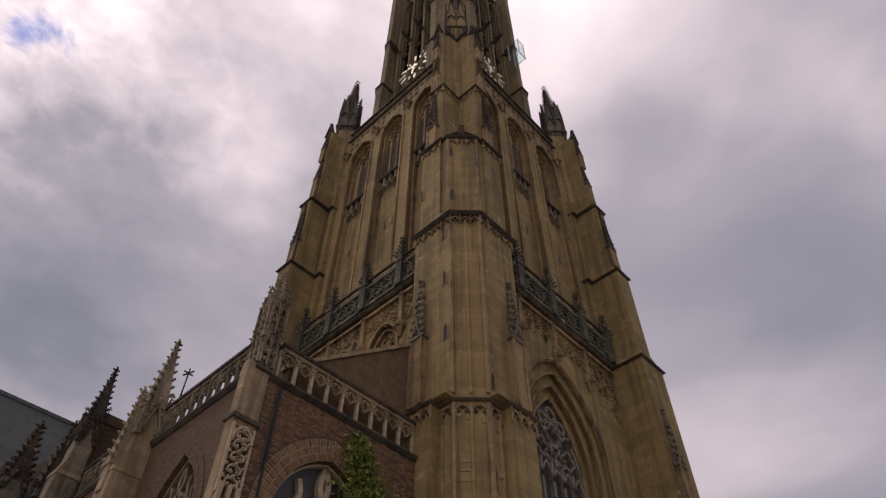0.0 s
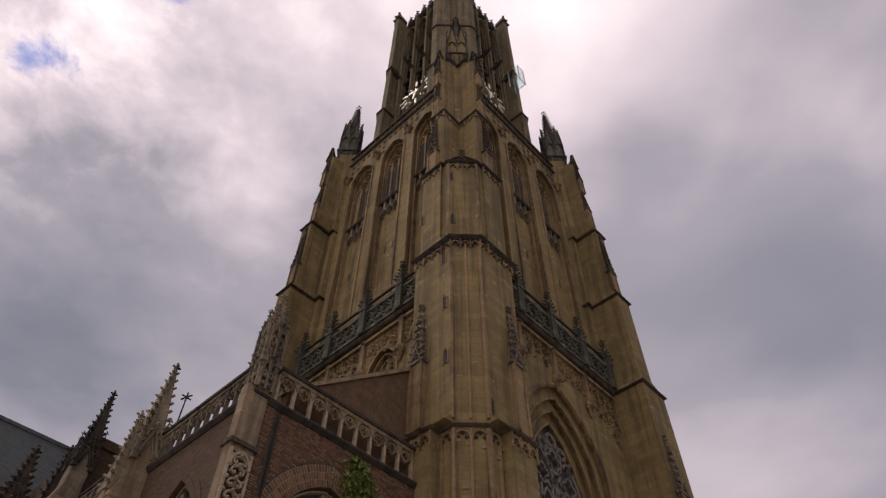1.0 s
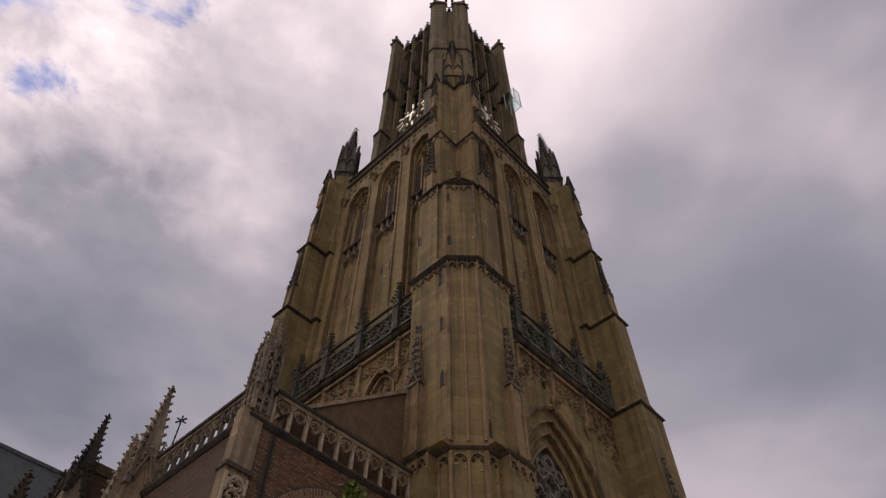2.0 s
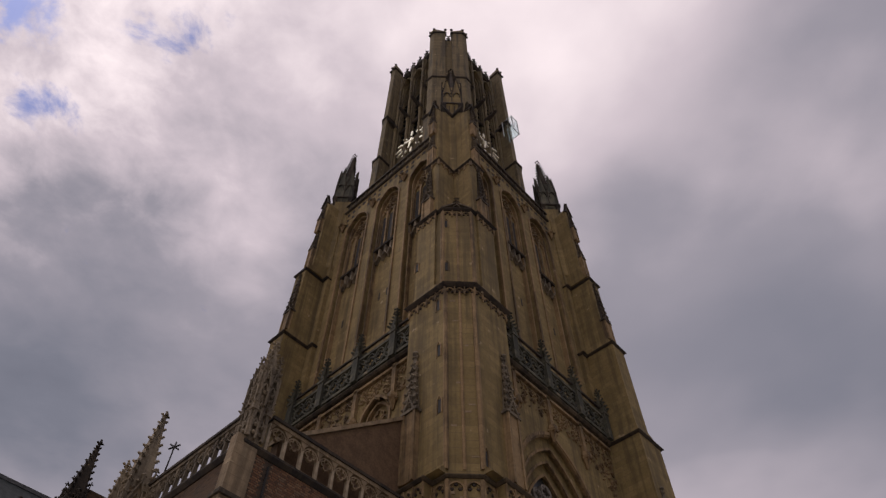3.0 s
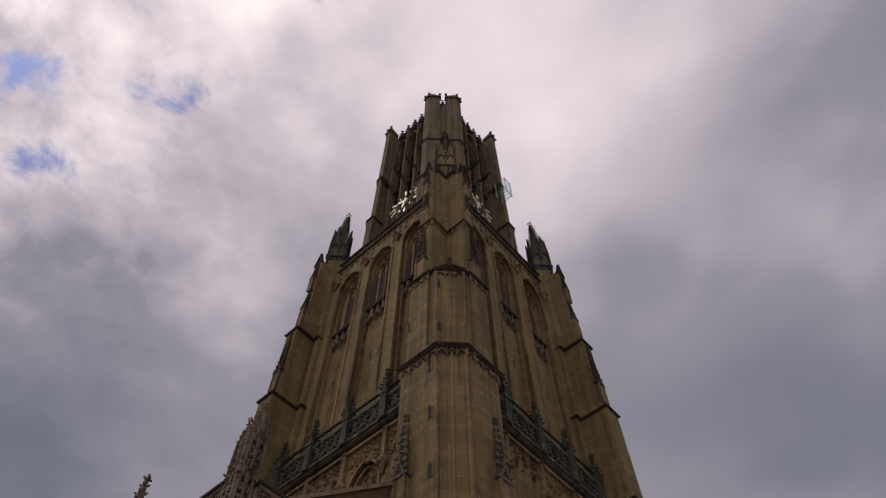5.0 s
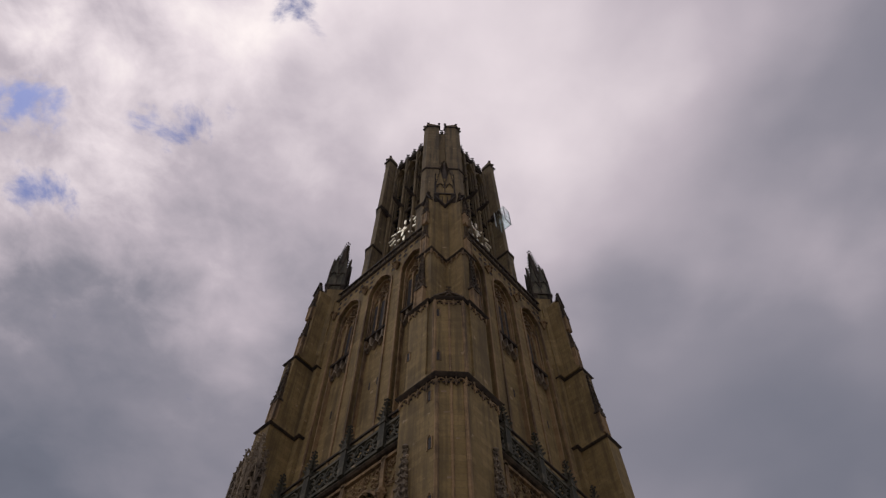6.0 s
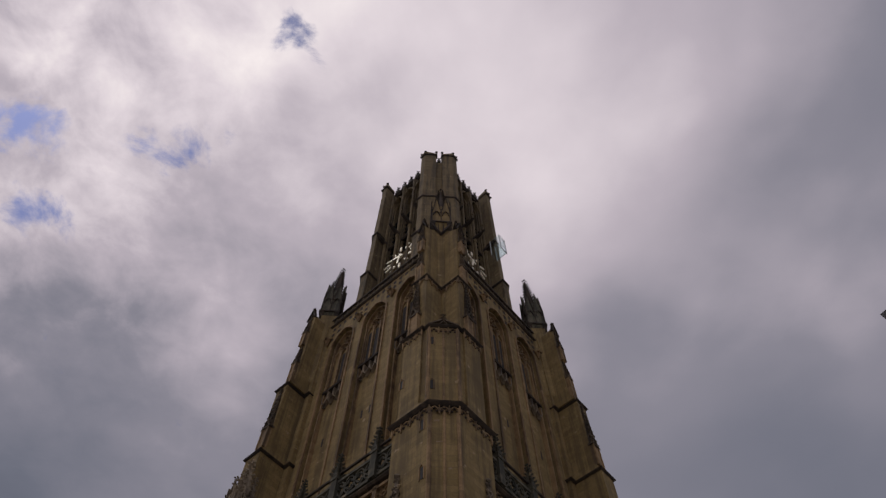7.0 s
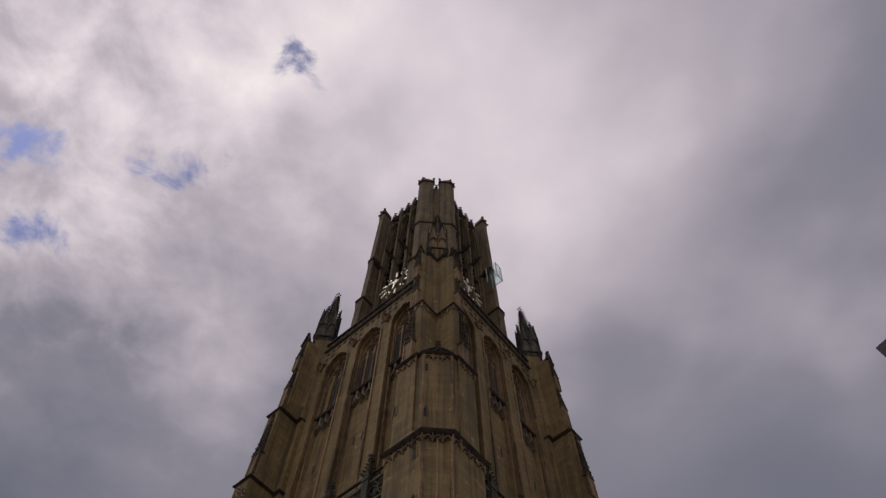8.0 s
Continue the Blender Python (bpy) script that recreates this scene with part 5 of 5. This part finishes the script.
part("side_chapel_wall", bm, BRICK, transept, "brown brick wall with stone coping")
bm = bmesh.new()
box(bm, -26.0, 9.0, 24.0, 38.0, 0, 24.5)
part("transept_wall", bm, BRICK, transept)
bm = bmesh.new()
hexa(bm, [(-26.3, 23.6, 24.3), (9, 23.6, 24.3), (9, 38.4, 24.3), (-26.3, 38.4, 24.3), (-26.3, 30.9, 34.0), (9, 30.9, 34.0), (9, 31.1, 34.0), (-26.3, 31.1, 34.0)])
part("slate_roof", bm, SLATE, transept, "steep grey slate roof")
bm = bmesh.new()
box(bm, -26.4, 9, 30.75, 31.25, 33.9, 34.2)
part("ridge", bm, LEAD, transept)


def free_pinnacle(x, y, half, z_top, h):
    ob = thing("pinnacle", TOWER, "sooted crocketed stone pinnacle on a brick pier", "pinnacle", "pinnacles along the church flank")
    b = bmesh.new()
    box(b, x - half, x + half, y - half, y + half, 0, z_top)
    part("shaft", b, GREYGREEN, ob)
    s = bmesh.new()
    spire(s, x, y, z_top, half * 0.95, h, 8, size=half * 0.34)
    for k in range(4):
        w = Matrix.Translation((x, y, 0)) @ quarter(k) @ Matrix.Translation((0, -half, 0))
        gablet(s, half * 1.7, z_top - 0.6, half * 2.2, -0.12, 0.05, w, 3, 0.10)
    part("spire", s, SOOTY, ob)


free_pinnacle(-18.9, 12.8, 0.6, 19.2, 3.2)
free_pinnacle(-18.4, 8.6, 0.45, 17.2, 3.6)

# iron cross behind the parapet
cross = thing("iron_cross", TOWER @ Matrix.Translation((-17.0, 0.55, 15.9)), "slender iron cross finial with a star head", "finial")
bm = bmesh.new()
loft(bm, ring(0.06, 6), ring(0.03, 6), 0.0, 4.7)
part("rod", bm, IRON, cross)
bm = bmesh.new()
W45 = Matrix.Rotation(radians(-45), 4, "Z")
for a in range(6):
    d = Vector((math.cos(a * math.pi / 3 + 0.5), math.sin(a * math.pi / 3 + 0.5))) * 0.26
    ribbon(bm, [(0, 4.7), (d.x, 4.7 + d.y)], 0.05, -0.03, 0.03, W45)
part("star", bm, IRON, cross)
bm = bmesh.new()
for s in (-1, 1):
    ribbon(bm, [(0, 3.0), (s * 0.3, 3.3), (s * 0.45, 2.9), (s * 0.15, 2.6)], 0.06, -0.03, 0.03, W45)
part("scroll", bm, IRON, cross)

# ---------------------------------------------------------------- creeper on the end wall
creeper = thing("climbing_shrub", TOWER @ Matrix.Translation((0, WY - 0.3, 0)), "green leafy shrub growing up the brick wall", "plant")
random.seed(11)
bm = bmesh.new()
for i in range(5):
    x = -12.6 + random.uniform(-0.4, 0.4)
    p, q = Vector((x, random.uniform(-0.2, 0.1), 0)), Vector((-12.9 + random.uniform(-0.7, 0.6), random.uniform(-0.2, 0.1), random.uniform(12.6, 14.4)))
    loft(bm, ring(0.07, 5, p.x, p.y), ring(0.015, 5, q.x, q.y), 0, q.z)
part("stems", bm, STEM, creeper)
bm = bmesh.new()
for i in range(5200):
    f = random.random() ** 0.8
    z = 7.5 + 7.7 * f
    wide = 1.05 * (1 - max(0, (z - 12.0) / 3.3)) ** 0.75 + 0.10
    x = -12.80 - 0.30 * (z - 12) + random.gauss(0, 0.62) * wide
    y = random.gauss(-0.12, 0.16) * (0.4 + wide)
    s = random.uniform(0.05, 0.11)
    e = Euler((random.uniform(-1.2, 1.2), random.uniform(-1.2, 1.2), random.uniform(0, 6.3))).to_matrix()
    v = [bm.verts.new(Vector((x, min(y, 0.24), z)) + e @ Vector(o)) for o in ((-s, 0, 0), (0, s * 0.6, 0.01), (s, 0, 0), (0, -s * 0.6, 0.01))]
    bm.faces.new(v)
tagged(part("leaves", bm, LEAF, creeper), kind="stuff")

# ---------------------------------------------------------------- house with a flat roof beside the square
HOUSE = Matrix.Translation((8.18, 5.74, 0)) @ Matrix.Rotation(radians(-58.5), 4, "Z")
house = thing("house", HOUSE, "pale rendered house with a dark overhanging flat roof", "house")
bm = bmesh.new()
box(bm, 0.45, 11.0, 0.45, 9.0, 0, 11.7)
part("wall", bm, RENDERED, house)
bm = bmesh.new()
box(bm, 0.0, 11.4, 0.0, 9.4, 12.0 - 0.32, 12.0)
box(bm, 0.08, 11.3, 0.08, 9.3, 12.0 - 0.42, 12.0 - 0.32)
part("roof", bm, FASCIA, house, "dark overhanging eave boards")
for side in range(2):
    for floor_i in range(3):
        for c in range(3):
            bm = bmesh.new()
            z = 1.0 + 3.6 * floor_i
            a = 2.0 + 3.0 * c
            w = Matrix.Translation((a, 0.45, z)) if side == 0 else Matrix.Translation((0.45, a, z)) @ Matrix(((0, 1, 0, 0), (1, 0, 0, 0), (0, 0, 1, 0), (0, 0, 0, 1)))
            if side == 1 and c == 2:
                bm.free()
                continue
            ribbon(bm, [(-0.5, 0), (-0.5, 1.7), (0.5, 1.7), (0.5, 0)], 0.1, -0.05, 0.03, w, True)
            win = part("window", bm, PALE, house)
            bm = bmesh.new()
            box(bm, -0.46, 0.46, -0.02, 0.02, 0.04, 1.66, w)
            part("pane", bm, WINDOWDARK, win)

# ---------------------------------------------------------------- single bricks of the end wall, last
random.seed(21)
BED_H, BRICK_W = 0.085, 0.222
HOOD = arch(-14.45, 2.83, 11.3, 14.75, 16)


def over_hood(x):
    """Height of the brick arch's outer edge at this place along the wall."""
    if abs(x + 14.45) > 2.83:
        return 0.0
    for (xa, za), (xb, zb) in zip(HOOD, HOOD[1:]):
        if xa <= x <= xb:
            return za + (zb - za) * (x - xa) / (xb - xa)
    return 0.0


def brick_verts(l):
    """Corners of one brick, its front edges worn back."""
    h, e = BED_H - 0.020, 0.007
    back = [(0, 0.0, 0), (l, 0.0, 0), (l, 0.0, h), (0, 0.0, h)]
    rim = [(0, -0.014, 0), (l, -0.014, 0), (l, -0.014, h), (0, -0.014, h)]
    face = [(e, -0.020, e), (l - e, -0.020, e), (l - e, -0.020, h - e), (e, -0.020, h - e)]
    return back + rim + face


BRICK_FACES = [(i, (i + 1) % 4, (i + 1) % 4 + 4, i + 4) for i in range(4)] + [(i + 4, (i + 1) % 4 + 4, (i + 1) % 4 + 8, i + 8) for i in range(4)] + [(8, 9, 10, 11)]


def brick_mesh(l):
    me = bpy.data.meshes.new("brick")
    me.from_pydata(brick_verts(l), [], BRICK_FACES)
    me.materials.append(SINGLEBRICK)
    return me


bed = bmesh.new()
arched_wall(bed, -17.55, -10.62, 11.05, 15.62, [(-14.45, 2.80, 11.06, 11.3, 14.70)], WY - 0.007, WY + 0.004)
part("mortar_bed", bed, DARKMORTAR, end_wall_ob, "dark weathered mortar")
STRETCHER, HEADER = (0.200, brick_mesh(0.200)), (0.096, brick_mesh(0.096))
rest_v, rest_f, single = [], [], 0
for row in range(54):
    z = 11.05 + row * BED_H
    x = -17.52 + (0.0 if row % 2 else -0.055)
    turn_i = row
    while x < -10.62:
        l, me = STRETCHER if turn_i % 2 else HEADER
        turn_i += 1
        if z > over_hood(x + l / 2) + 0.02 and z > max(over_hood(x), over_hood(x + l)) - 0.04 and x > -17.56 and abs(x + 17.0 + l / 2) > 0.12:
            off = Vector((x, WY + 0.002 + random.uniform(-0.003, 0.003), z + random.uniform(-0.002, 0.002)))
            if single < 300 and z > 13.5:
                part("brick", me, SINGLEBRICK, end_wall_ob, m=Matrix.Translation(off) @ Matrix.Rotation(random.uniform(-0.01, 0.01), 4, "Z"))
                single += 1
            else:
                n = len(rest_v)
                rest_v += [tuple(Vector(p) + off) for p in brick_verts(l)]
                rest_f += [tuple(i + n for i in f) for f in BRICK_FACES]
        x += l + 0.024
me = bpy.data.meshes.new("brickwork")
me.from_pydata(rest_v, [], rest_f)
me.materials.append(SINGLEBRICK)
tagged(part("brickwork", me, SINGLEBRICK, end_wall_ob), kind="stuff")
